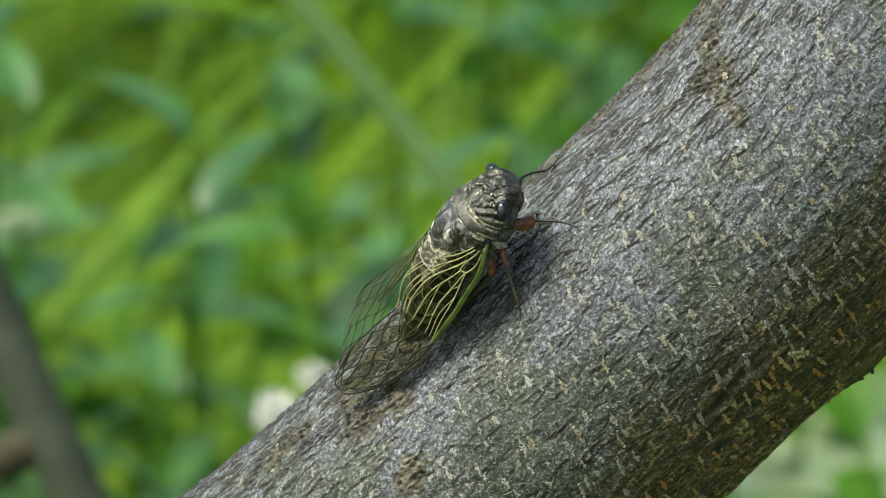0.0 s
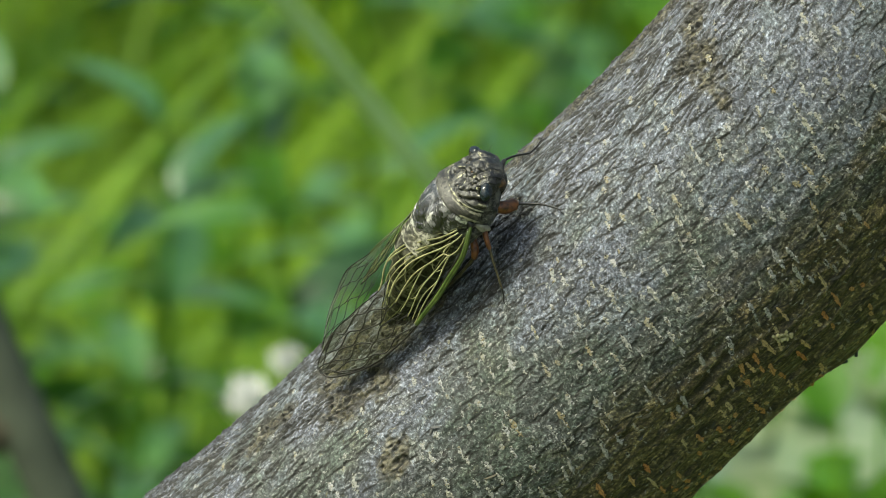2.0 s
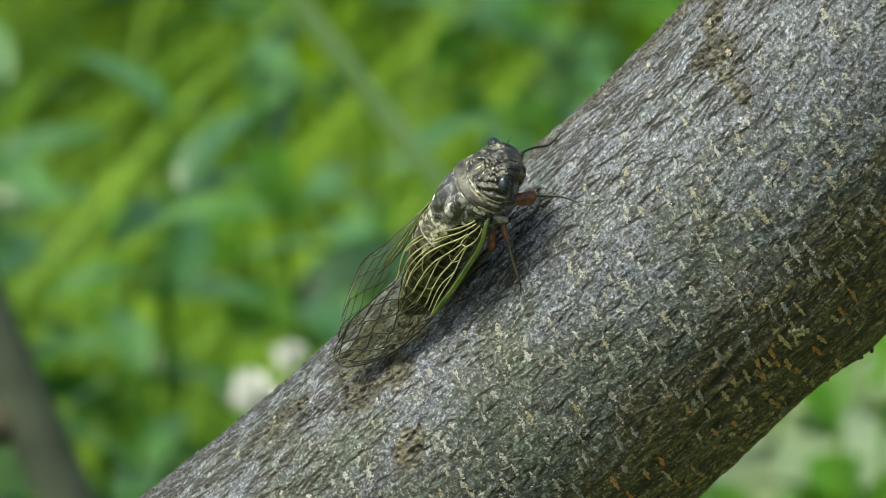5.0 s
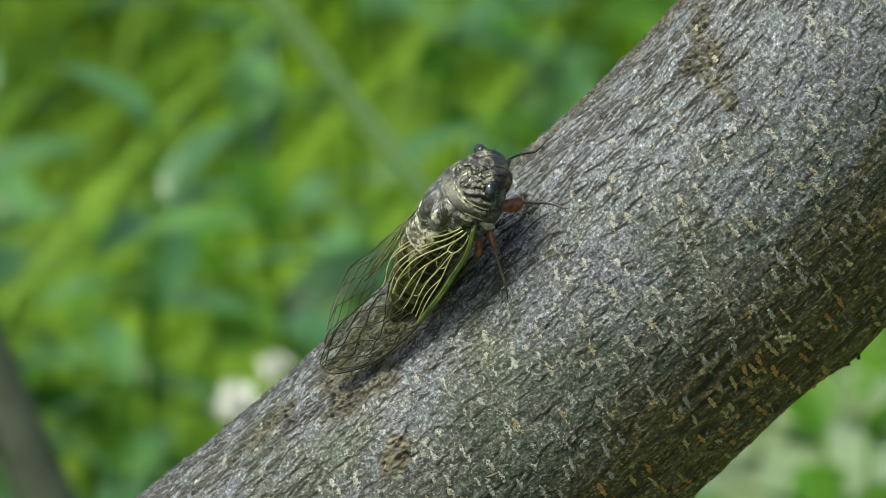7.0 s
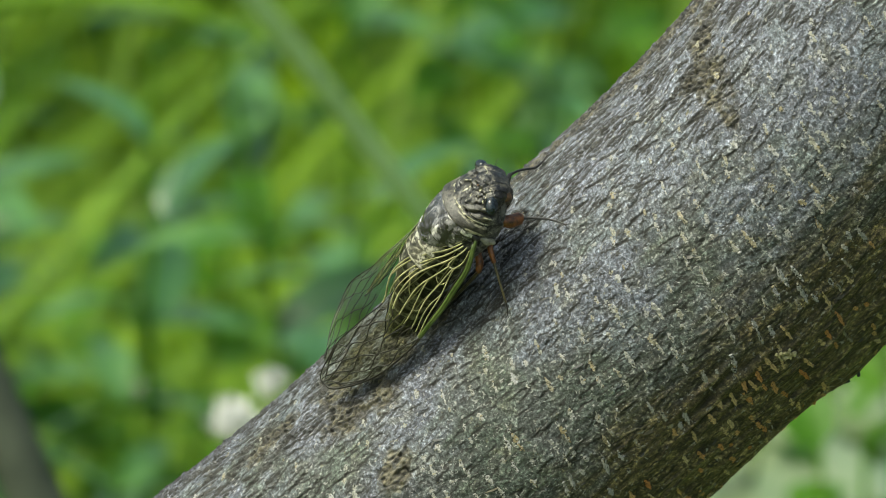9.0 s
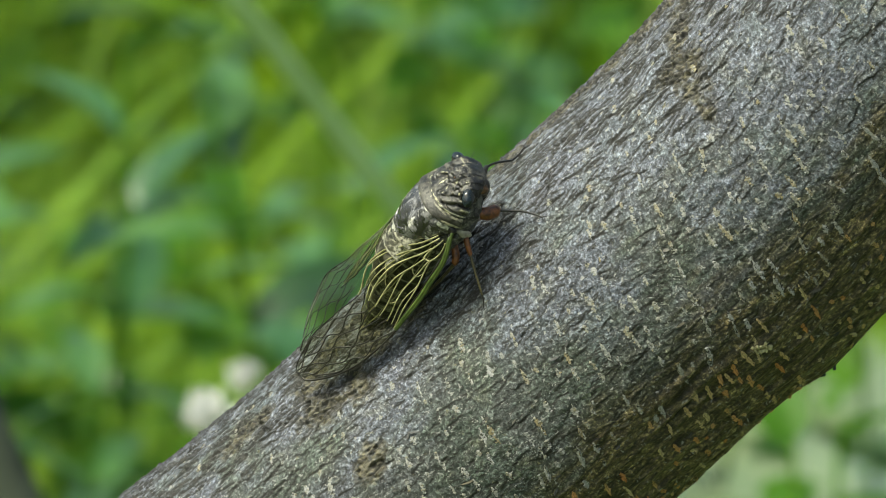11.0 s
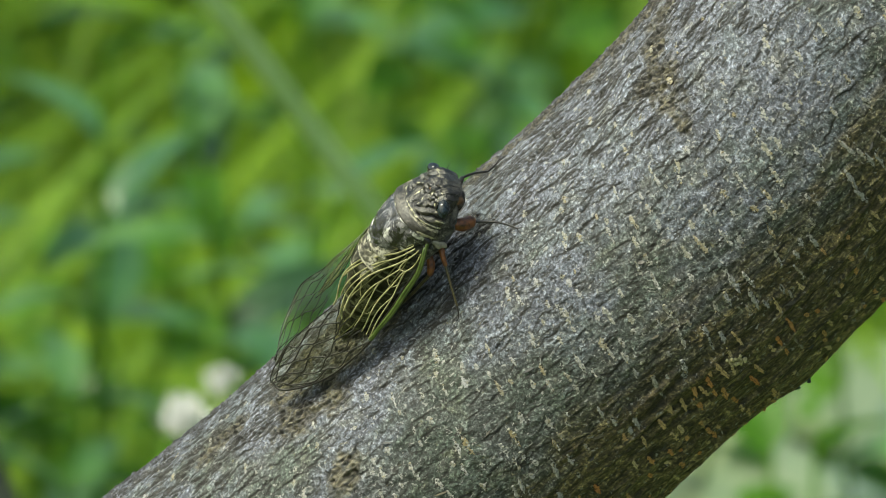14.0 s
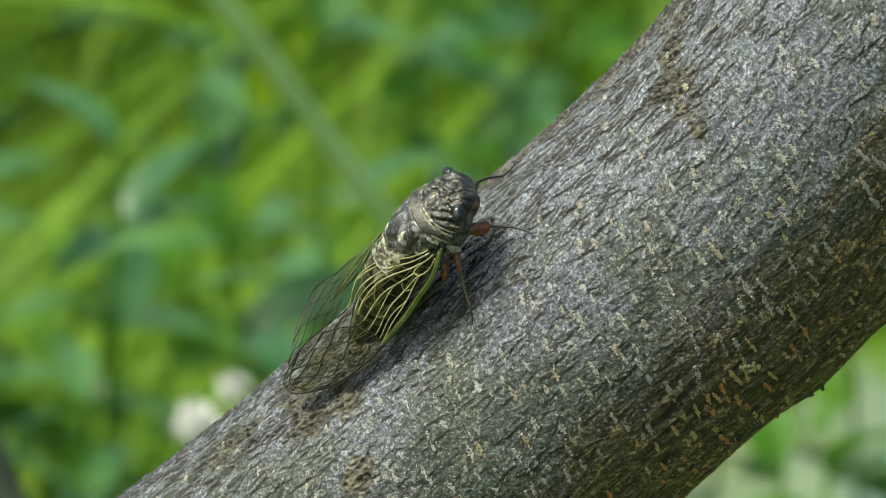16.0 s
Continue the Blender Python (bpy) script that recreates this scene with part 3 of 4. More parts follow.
def build_flakes():
    """Thin curled scales of bark whose lower edges stand off."""
    rnd = random.Random(9)
    verts, faces = [], []
    for _ in range(70):
        phi, s = rnd.uniform(-88, 70), rnd.uniform(-80, 102)
        a, b = rnd.uniform(0.15, 0.32), rnd.uniform(0.5, 1.4)
        m = on_limb(phi, s, 0.0) @ pose(0, 0, 0, 0, 0, rnd.uniform(-35, 35))
        lift = rnd.uniform(0.10, 0.32)
        base = len(verts)
        for j in range(3):
            for i in range(5):
                y = -1 + i / 2
                wide = 1 - 0.75 * y * y
                x = (-1 + j) * a * wide
                z = -0.08 + (lift * j / 2 + 0.1) * wide
                verts.append(tuple(m @ Vector((x * MM + rnd.uniform(-5e-5, 5e-5), y * b * MM, z * MM))))
        for j in range(2):
            for i in range(4):
                q = base + 5 * j + i
                faces.append((q, q + 1, q + 6, q + 5))
    me = bpy.data.meshes.new("bark_scales")
    me.from_pydata(verts, [], faces)
    ob = mesh_part("bark_scales", me, BARK_SCALE, LIMB)
    tagged(ob, "thin curled grey bark scales", "", "", "stuff")


def scale_material():
    s = Shade("bark_scale", 0.7, 0.3)
    n = s.noise(s.coords(), 1400, 4, 0.7)
    c = s.ramp(s.island(), (0.0, (0.05, 0.05, 0.05)), (0.6, (0.10, 0.10, 0.10)), (0.85, (0.10, 0.09, 0.06)), (1.0, (0.16, 0.15, 0.14)))
    s.color(s.mix(0.7, c, s.ramp(n, (0.3, 0.35), (0.65, 1.0)), "MULTIPLY"))
    s.bump(n, 0.5, 0.0001)
    return s.m


BARK_SCALE = scale_material()


def build_limb_details():
    rnd = random.Random(12)
    verts, faces = [], []
    for _ in range(26):
        w, r = rnd.uniform(0, 6.28), rnd.uniform(0, 1) ** 0.6
        grain(verts, faces, rnd, 1.9 * r * math.cos(w), 1.2 * r * math.sin(w), rnd.uniform(0.2, 0.5), rnd.uniform(0.2, 0.45), rnd.uniform(0.2, 0.5))
    ob = part("lichen_spot", bmesh_from([tuple(c * MM for c in v) for v in verts], faces), LICHEN, LIMB, "small pale yellow crumbly lichen spot on a knot")
    ob.matrix_local = on_limb(42.5, 40.2, 0.12) @ pose(0, 0, 0, 0, 0, 35)
    for phi, s, r in ((83, 38.5, 0.8), (86, 40.0, 0.6), (88, 34.5, 0.5)):
        ob = part("bark_stub", blob((0, 0, 0.15), (r * 0.9, r * 0.5, r * 0.7), r * 1.1, 2.4), OLD_BARK, LIMB, "dark broken stub on the limb's edge")
        ob.matrix_local = on_limb(phi, s)


# ---- the cicada ----
# Its own axes: x to its right, y ahead, z up from its back; millimetres.
def cicada_pose():
    x = Vector((0.190, -0.715, 0.673)).normalized()
    y = Vector((0.467, 0.668, 0.579))
    y = (y - y.dot(x) * x).normalized()
    z = x.cross(y)
    m = Matrix((x, y, z)).transposed().to_4x4()
    m.translation = Vector((3.1, 0.1, 22.5)) * MM
    return SITE @ m


def mirrored(points, side):
    return [(side * p[0], *p[1:]) for p in points]


def build_body(cicada):
    # abdomen: overlapping rings, each with a raised hind rim
    ends = [3.5, 0.0, -3.4, -6.7, -9.9, -13.0, -16.0, -18.9, -21.4]

    def girth_at(y):
        k = (y + 23.5) / 27.0
        w = 5.6 * min(1.0, 1.25 * max(k, 0.0) ** 0.62)
        return w, w * 1.16, w * 0.64, -1.9 + 1.9 * min(1.0, max(k, 0) * 1.7)

    for i in range(len(ends) - 1):
        y0, y1 = ends[i] + 0.5, ends[i + 1] - 0.25
        rows = []
        for j, (f, grow) in enumerate(((0, 0.90), (0.1, 0.965), (0.55, 0.985), (0.85, 1.01), (0.97, 1.0), (1.0, 0.93))):
            y = y0 + (y1 - y0) * f
            w, up, down, z = girth_at(y)
            rows.append((y, z, w * grow, up * grow, down * grow))
        part("tergite", loft(rows, 56, 4, 0.12, 0.8, mark=lambda x, y: (0.25 + 0.9 * noise.noise(Vector((x * 1.7, y * 1.7, 3))) if i < 2 else 0.0) + max(0.0, 0.8 - abs(x + 0.4) / 1.2) * (0.5 + noise.noise(Vector((x, y * 0.8, 8)))) + (0.9 if y < y1 + 0.6 else 0.0) + max(0.0, 1.3 - abs(abs(x) - 3.6) / 0.9) * (0.7 + noise.noise(Vector((x, y, 1))))), BELLY, cicada)
        w, up, down, z = girth_at(y1)
        hoop = [(math.cos(a) * w * 1.005, y1 + 0.1, z + math.sin(a) * up * 1.005) for a in np.linspace(0.12, math.pi - 0.12, 13)]
        part("hair_band", tube(hoop, [0.07] * 13, 6, 26), BELLY, cicada, "pale golden hair band")
    w, up, down, z = girth_at(-21.0)
    part("abdomen_tip", loft([(-20.8, z, w, up, down), (-22.4, z - 0.2, w * 0.7, up * 0.65, down * 0.7), (-23.6, z - 0.3, 0.5, 0.5, 0.4), (-23.9, z - 0.3, 0.05, 0.05, 0.05)], 28, 4, 0.1), BELLY, cicada)
    # thorax
    part("thorax_side", loft([(1.0, -0.8, 4.6, 3.0, 2.6), (3.5, -0.9, 5.7, 3.6, 3.9), (7.0, -1.0, 6.0, 3.8, 4.4), (10.5, -0.9, 5.9, 3.8, 4.2), (13.2, -0.7, 4.9, 3.2, 3.4), (14.6, -0.6, 3.4, 2.0, 2.4)], 48, 6, 0.45, 0.7), FLANK, cicada, "downy buff flank")

    def lace(x, y, size, seed, wide):
        """Thin winding pale lines, the same on either side."""
        n = noise.noise(Vector((abs(x) * size, y * size, seed)))
        return math.exp(-(n / wide) ** 2)

    def dab(x, y, cx, cy, rx, ry):
        wob = 0.35 * noise.noise(Vector((x * 1.3, y * 1.3, cx)))
        return max(0.0, 1.6 - 1.6 * (((abs(x) - cx) / rx) ** 2 + ((y - cy) / ry) ** 2) + wob)

    def back_marks(x, y):
        return max(dab(x, y, 5.9, 8.4, 0.5, 0.6), dab(x, y, 3.3, 9.1, 0.9, 0.35), 0.6 * dab(x, y, 4.4, 1.9, 1.2, 0.5), 0.9 * dab(x, y, 0.0, 0.6, 1.6, 0.8), 0.5 * dab(x, y, 3.0, 5.0, 0.35, 2.4), 0.4 * dab(x, y, 5.4, 4.6, 0.6, 2.0), 0.5 * lace(x, y, 1.2, 3, 0.06) * (abs(x) > 2.2)) - 0.9 * max(lace(x, y, 0.55, 21, 0.045), dab(x, y, 1.2, 2.6, 0.6, 0.8), dab(x, y, 5.2, 3.2, 0.5, 1.0), 0.8 * dab(x, y, 4.0, 7.2, 0.5, 0.6), math.exp(-((abs(x) - 2.0 - 0.25 * (y - 8)) / 0.14) ** 2) * (y > 4), math.exp(-((abs(x) - 4.9) / 0.2) ** 2) * (2 < y < 9))

    def back_form(x, y):
        w = abs(x)
        return -0.22 * math.exp(-((w - 2.0 - 0.25 * (y - 8)) / 0.3) ** 2) * (y > 4) - 0.30 * math.exp(-((w - 4.9) / 0.35) ** 2) * (2 < y < 9) + 0.25 * math.exp(-(w / 0.5) ** 2) * (y < 3)

    part("mesonotum", loft([(-0.6, 2.2, 2.4, 4.2, 1.5), (1.4, 1.2, 4.3, 5.6, 2.0), (4.2, 0.6, 5.8, 6.4, 2.2), (7.2, 0.4, 6.2, 6.2, 2.2), (9.6, 0.3, 6.1, 5.5, 2.2), (11.2, 0.3, 5.6, 4.4, 2.0)], 96, 12, 0.16, 0.5, carve=back_form, mark=back_marks), SHELL, cicada, "smooth dark shield-shaped back")
    for side in (1, -1):
        part("ridge", tube(mirrored([(0.2, 0.4, 6.3), (1.5, -0.6, 5.8), (2.9, -1.3, 4.6)], side), [0.5, 0.55, 0.3], 8), FLANK, cicada, "raised pale cross ridge")
        part("ridge", tube(mirrored([(0.2, 0.9, 6.4), (1.5, 1.8, 6.4), (2.5, 2.8, 6.2)], side), [0.4, 0.4, 0.2], 8), SHELL, cicada)

    def crease(x, y, x0, y0, x1, y1, wide):
        """How near (x, y) lies to a slanting groove, on either side of the back."""
        w = abs(x)
        dx, dy = x1 - x0, y1 - y0
        f = min(1.0, max(0.0, ((w - x0) * dx + (y - y0) * dy) / (dx * dx + dy * dy)))
        bow = 0.45 * math.sin(math.pi * f)
        return math.exp(-(((w - x0 - f * dx - bow) ** 2 + (y - y0 - f * dy) ** 2) / wide ** 2))

    grooves = ((0.6, 14.5, 1.5, 11.9), (2.0, 12.0, 4.2, 14.2), (3.7, 11.6, 4.9, 12.9), (2.7, 14.3, 3.6, 13.4), (4.9, 13.0, 5.4, 14.0))

    def neck_form(x, y):
        deep = max(crease(x, y, *g, 0.24) for g in grooves)
        high = max(crease(x, y, g[0] + 0.75, g[1] - 0.1, g[2] + 0.8, g[3], 0.40) for g in grooves[:4])
        arc = math.exp(-((y - 11.65) / 0.14) ** 2) * (abs(x) > 1.5)
        return 0.34 * high - 0.46 * deep - 0.35 * arc + 0.12 * noise.noise(Vector((x * 1.4, y * 1.4, 2)))

    def neck_marks(x, y):
        rub = noise.noise(Vector((x * 1.5, y * 1.5, 5)))
        high = max(crease(x, y, g[0] + 0.55, g[1] - 0.1, g[2] + 0.55, g[3], 0.20) for g in grooves)
        black = max(crease(x, y, *g, 0.30) for g in grooves)
        arc = math.exp(-((y - 11.30 - 0.05 * (abs(x) - 4)) / 0.12) ** 2)
        edge = math.exp(-((y - 11.05) / 0.12) ** 2)
        pale = max(1.0 * high * (0.65 + 1.2 * rub), 1.1 * arc * (abs(x) > 1.0) * (0.7 + 0.9 * rub), 0.6 * edge * (0.7 + rub), 0.8 * dab(x, y, 0.0, 13.2, 0.30, 1.2), 0.4 * lace(x, y, 1.1, 6, 0.04))
        return pale * (1 - black) - 1.1 * black - 0.4 * math.exp(-((y - 12.3) / 0.3) ** 2) * (abs(x) < 4.5)

    part("collar", loft([(8.9, 0.2, 6.15, 5.8, 0.8), (9.2, 0.1, 6.5, 6.15, 1.2), (9.9, 0.0, 6.5, 5.9, 1.4), (10.7, 0.0, 6.25, 5.3, 1.3), (11.05, 0.0, 5.9, 4.8, 1.2)], 80, 8, 0.10, 0.7, mark=lambda x, y: 0.9 * dab(x, y, 6.3, 9.4, 0.6, 0.4) + 0.45 * (y > 10.6) * (1 if abs(x) > 1.5 else 0) + 0.6 * dab(x, y, 0.0, 9.1, 0.7, 0.35) - 0.7 * lace(x, y, 0.8, 31, 0.05)), COLLAR, cicada, "smooth grey hind rim of the pronotum")
    part("pronotum", loft([(10.8, 0.0, 6.1, 5.1, 1.6), (12.4, -0.1, 5.6, 4.4, 1.8), (13.6, -0.1, 5.2, 3.8, 1.5), (14.9, -0.1, 4.8, 3.0, 1.3)], 168, 22, 0.12, 0.9, carve=neck_form, mark=neck_marks), PATTERN, cicada, "grooved black and buff pronotum")

    def head_marks(x, y):
        rub = noise.noise(Vector((x * 1.5, y * 1.5, 4)))
        rim = max(math.exp(-((y - 17.2 + 0.06 * x * x) / 0.16) ** 2), math.exp(-((y - 13.95) / 0.16) ** 2))
        pale = max(rim * (0.45 + 1.5 * rub), 0.7 * lace(x, y, 1.0, 8, 0.045) * (0.7 + rub), 0.8 * dab(x, y, 3.9, 14.7, 0.22, 0.7), dab(x, y, 0.0, 14.4, 0.16, 0.6), dab(x, y, 1.9, 15.4, 0.25, 0.35))
        black = max(dab(x, y, 0.9, 16.0, 0.7, 0.8), dab(x, y, 2.7, 15.4, 0.6, 0.7), dab(x, y, 2.0, 16.7, 0.9, 0.3), lace(x, y, 0.8, 17, 0.12))
        return pale * (1 - min(1.0, black)) - 0.9 * min(1.0, black)

    def head_form(x, y):
        return -0.55 * math.exp(-((abs(x) - 2.0) / 0.4) ** 2) + 0.3 * math.exp(-(x / 0.9) ** 2) - 0.4 * math.exp(-((abs(x) - 3.4) / 0.3) ** 2) + 0.32 * noise.noise(Vector((x * 1.6, y * 1.6, 3)))

    # head
    head = part("head", loft([(13.6, 0.0, 4.7, 3.1, 2.6), (14.6, 0.1, 5.0, 3.1, 2.8), (15.8, 0.2, 4.7, 2.7, 2.9), (16.8, 0.1, 4.0, 2.1, 2.8), (17.5, -0.2, 2.9, 1.3, 2.3), (17.8, -0.5, 0.3, 0.4, 0.6)], 144, 18, 0.26, 1.3, carve=head_form, mark=head_marks), PATTERN, cicada, "black and buff mottled head")
    part("face", loft([(13.2, -2.8, 2.0, 2.0, 2.0), (14.4, -2.7, 2.1, 2.1, 2.2), (15.2, -2.6, 1.8, 1.9, 2.0), (15.8, -2.5, 1.0, 1.2, 1.3), (16.1, -2.5, 0.1, 0.1, 0.1)], 56, 8, 0.2, 1.2, mark=lambda x, y: 0.5 * lace(x, y, 1.4, 12, 0.08) + 0.4 * math.exp(-(x / 0.2) ** 2)), PATTERN, head, "dark ribbed face")
    for k in range(5):
        z = -4.3 + 0.75 * k
        part("face_rib", tube([(-1.5, 15.0 + 0.05 * k, z), (0, 15.85 - 0.14 * abs(k - 2), z + 0.1), (1.5, 15.0 + 0.05 * k, z)], [0.10, 0.16, 0.10], 6), FLANK, head, "pale rib")
    part("beak", tube([(0, 15.0, -4.2), (0, 14.0, -4.9), (0, 12.2, -5.3), (0, 10.0, -5.3)], [0.45, 0.35, 0.25, 0.15], 8), LEG_DARK, head)
    for side in (1, -1):
        eye = part("eye", blob((side * 4.8, 15.2, 0.8), (1.8, 1.05, 1.15) if side > 0 else (1.5, 1.05, 1.1), 0.10, 1.2, (0, 0, 90 + side * 60), 4), EYE_SHELL, head, "glossy blue-black compound eye")
        k = 1.0 if side > 0 else 0.9
        part("eye_rim", tube([(side * (4.35 - 0.45 * k * math.cos(a)), 15.2 + 1.15 * k * math.cos(a), 0.8 + 1.2 * k * math.sin(a)) for a in np.linspace(1.4, 5.0, 10)], [0.16] * 10, 6), PATTERN, eye, "black and buff eye rim")
        part("eye_socket", blob((side * 4.0, 15.0, 0.5), (1.2, 1.3, 1.3), 0.4, 1.3), PATTERN, head, "mottled black and buff eye socket")
        part("cheek", blob((side * 2.7, 16.1, -1.8), (1.1, 0.9, 1.3), 0.3, 1.2), CHEEK, head, "amber-brown cheek")
        part("antenna", tube(mirrored([(3.2, 16.6, -0.6), (3.4, 17.3, -0.5), (3.7, 18.0, -0.5), (3.9, 18.7, -0.6)], side), [0.28, 0.08, 0.05, 0.02], 6), LEG_DARK, head)
        part("supra_plate", blob((side * 3.0, 16.6, 0.9), (0.9, 0.5, 0.35), 0.25, 1.1, (0, 0, -side * 30)), PATTERN, head)
    for x, y, z in ((0, 16.3, 2.45), (0.95, 15.6, 2.95), (-0.95, 15.6, 2.95)):
        part("ocellus", blob((x, y, z), (0.2, 0.2, 0.18)), OCELLUS, head, "small amber simple eye")


def leg(cicada, points, radii, mats, claw=True):
    """A leg: thick femur, thin tibia with spurs, jointed foot with claws."""
    hip = empty("leg", Matrix())
    hip.parent = cicada
    hip.matrix_parent_inverse = Matrix()
    names = ("femur", "tibia", "tarsus")
    for name, p, r, mat in zip(names, points, radii, mats):
        part(name, tube(p, r, 10), mat, hip)
    end = Vector(points[-1][-1])
    way = (end - Vector(points[-1][-2])).normalized()
    for k in (-1, 1):
        side = way.cross(Vector((0, 0, 1))).normalized() * k
        part("claw", tube([tuple(end), tuple(end + way * 0.5 + side * 0.35), tuple(end + way * 0.75 + side * 0.5 - Vector((0, 0, 0.3)))], [0.11, 0.08, 0.03], 6), LEG_DARK, hip)
    shin = [Vector(q) for q in points[1]]
    for f in (0.55, 0.72, 0.9):
        q = shin[0].lerp(shin[-1], f)
        d = (shin[-1] - shin[0]).normalized()
        part("spur", tube([tuple(q), tuple(q + d * 0.5 + d.cross(Vector((1, 0.3, 0))) * 0.45)], [0.07, 0.02], 5), LEG_DARK, hip)
    return hip


def build_legs(cicada):
    leg(cicada, [[(3.2, 11.0, -4.0), (3.2, 11.4, -5.6), (2.4, 11.9, -7.2)], [(2.4, 11.9, -7.2), (3.0, 13.2, -9.2), (3.8, 14.5, -11.0)], [(3.8, 14.5, -11.0), (5.0, 15.5, -12.6), (6.0, 16.1, -13.4)]],
        [[1.0, 1.2, 1.15], [0.30, 0.22, 0.20], [0.20, 0.18, 0.14]], (LEG_RUST, LEG_DARK, LEG_DARK))
    leg(cicada, [[(4.2, 6.6, -3.6), (5.8, 5.7, -4.2), (7.1, 4.7, -5.1)], [(7.1, 4.7, -5.1), (9.6, 2.7, -6.9), (12.0, 0.6, -8.8)], [(12.0, 0.6, -8.8), (12.7, -0.2, -9.4), (13.2, -0.9, -9.7)]],
        [[0.55, 0.5, 0.42], [0.27, 0.24, 0.18], [0.18, 0.16, 0.13]], (LEG_RUST, LEG_OLIVE, LEG_DARK))
    leg(cicada, [[(4.2, 3.4, -3.2), (5.6, 2.4, -3.8), (6.5, 1.3, -4.0)], [(6.5, 1.3, -4.0), (5.4, -3.8, -4.4), (4.4, -8.6, -4.4)], [(4.4, -8.6, -4.4), (4.0, -10.2, -4.5), (3.6, -11.6, -4.6)]],
        [[0.6, 0.7, 0.55], [0.34, 0.30, 0.26], [0.26, 0.22, 0.18]], (LEG_RUST, LEG_OLIVE, LEG_DARK))
    leg(cicada, [[(-3.2, 11.6, -4.0), (-5.0, 12.4, -5.6), (-7.0, 13.1, -6.7)], [(-7.0, 13.1, -6.7), (-8.5, 13.3, -8.9), (-11.2, 12.5, -13.2)], [(-11.2, 12.5, -13.2), (-12.4, 13.0, -14.4), (-13.2, 14.0, -15.0)]],
        [[0.7, 0.7, 0.4], [0.26, 0.22, 0.20], [0.18, 0.16, 0.12]], (LEG_DARK, LEG_DARK, LEG_DARK))
    leg(cicada, [[(-4.2, 6.6, -3.6), (-6.2, 6.2, -5.4), (-7.6, 5.8, -7.0)], [(-7.6, 5.8, -7.0), (-8.2, 4.8, -9.0), (-8.6, 3.8, -11.4)], [(-8.6, 3.8, -11.4), (-8.8, 3.2, -12.2), (-9.0, 2.6, -12.6)]],
        [[0.8, 0.85, 0.62], [0.42, 0.38, 0.3], [0.26, 0.22, 0.18]], (LEG_RUST, LEG_OLIVE, LEG_DARK))
    leg(cicada, [[(-4.2, 3.4, -3.2), (-5.6, 1.6, -4.6), (-6.6, 0.0, -5.6)], [(-6.6, 0.0, -5.6), (-7.2, -3.6, -7.0), (-7.4, -7.0, -7.6)], [(-7.4, -7.0, -7.6), (-7.4, -8.2, -7.6), (-7.4, -9.4, -7.4)]],
        [[0.8, 1.0, 0.75], [0.42, 0.36, 0.3], [0.26, 0.22, 0.18]], (LEG_RUST, LEG_OLIVE, LEG_DARK))


def paced(points, n, turn):
    """n + 1 points of a smooth curve at an even pace: the first 53 hundredths up to point number turn, the rest beyond it."""
    m = 24
    fine = np.array(spline(points, m * (len(points) - 1)))
    out, split = [], int(0.53 * n)
    for piece, count in ((fine[:turn * m + 1], split), (fine[turn * m:], n - split)):
        way = np.concatenate(((0.0,), np.cumsum(np.linalg.norm(np.diff(piece, axis=0), axis=1))))
        at = np.linspace(0, way[-1], count + 1)
        rows = np.stack([np.interp(at, way, piece[:, k]) for k in range(3)], 1)
        out += list(rows if not out else rows[1:])
    return out


def wing_sheet(costa, inner, arch, turns):
    """The wing's surface: a from root to tip, b from the front margin to the hind one. turns: the points where the front margin's node and the hind margin's bend lie."""
    n = 80
    front, hind = paced(costa, n, turns[0]), paced(inner, n, turns[1])

    def at(a, b):
        x = min(max(a, 0.0), 1.0) * n
        i = min(int(x), n - 1)
        f = x - i
        p = front[i] * (1 - f) + front[i + 1] * f
        q = hind[i] * (1 - f) + hind[i + 1] * f
        w = np.cross(q - p, (0.0, -1.0, 0.0))
        size = np.linalg.norm(w)
        lift = w / size * (arch * 4 * b * (1 - b) * min(1.0, size / 8)) if size > 0.01 else 0
        lift = lift if size < 0.01 or w[2] > 0 else -lift
        return p * (1 - b) + q * b + lift + np.array((0, 0, 0.10 * math.sin(30 * a + 9 * b)))

    return at


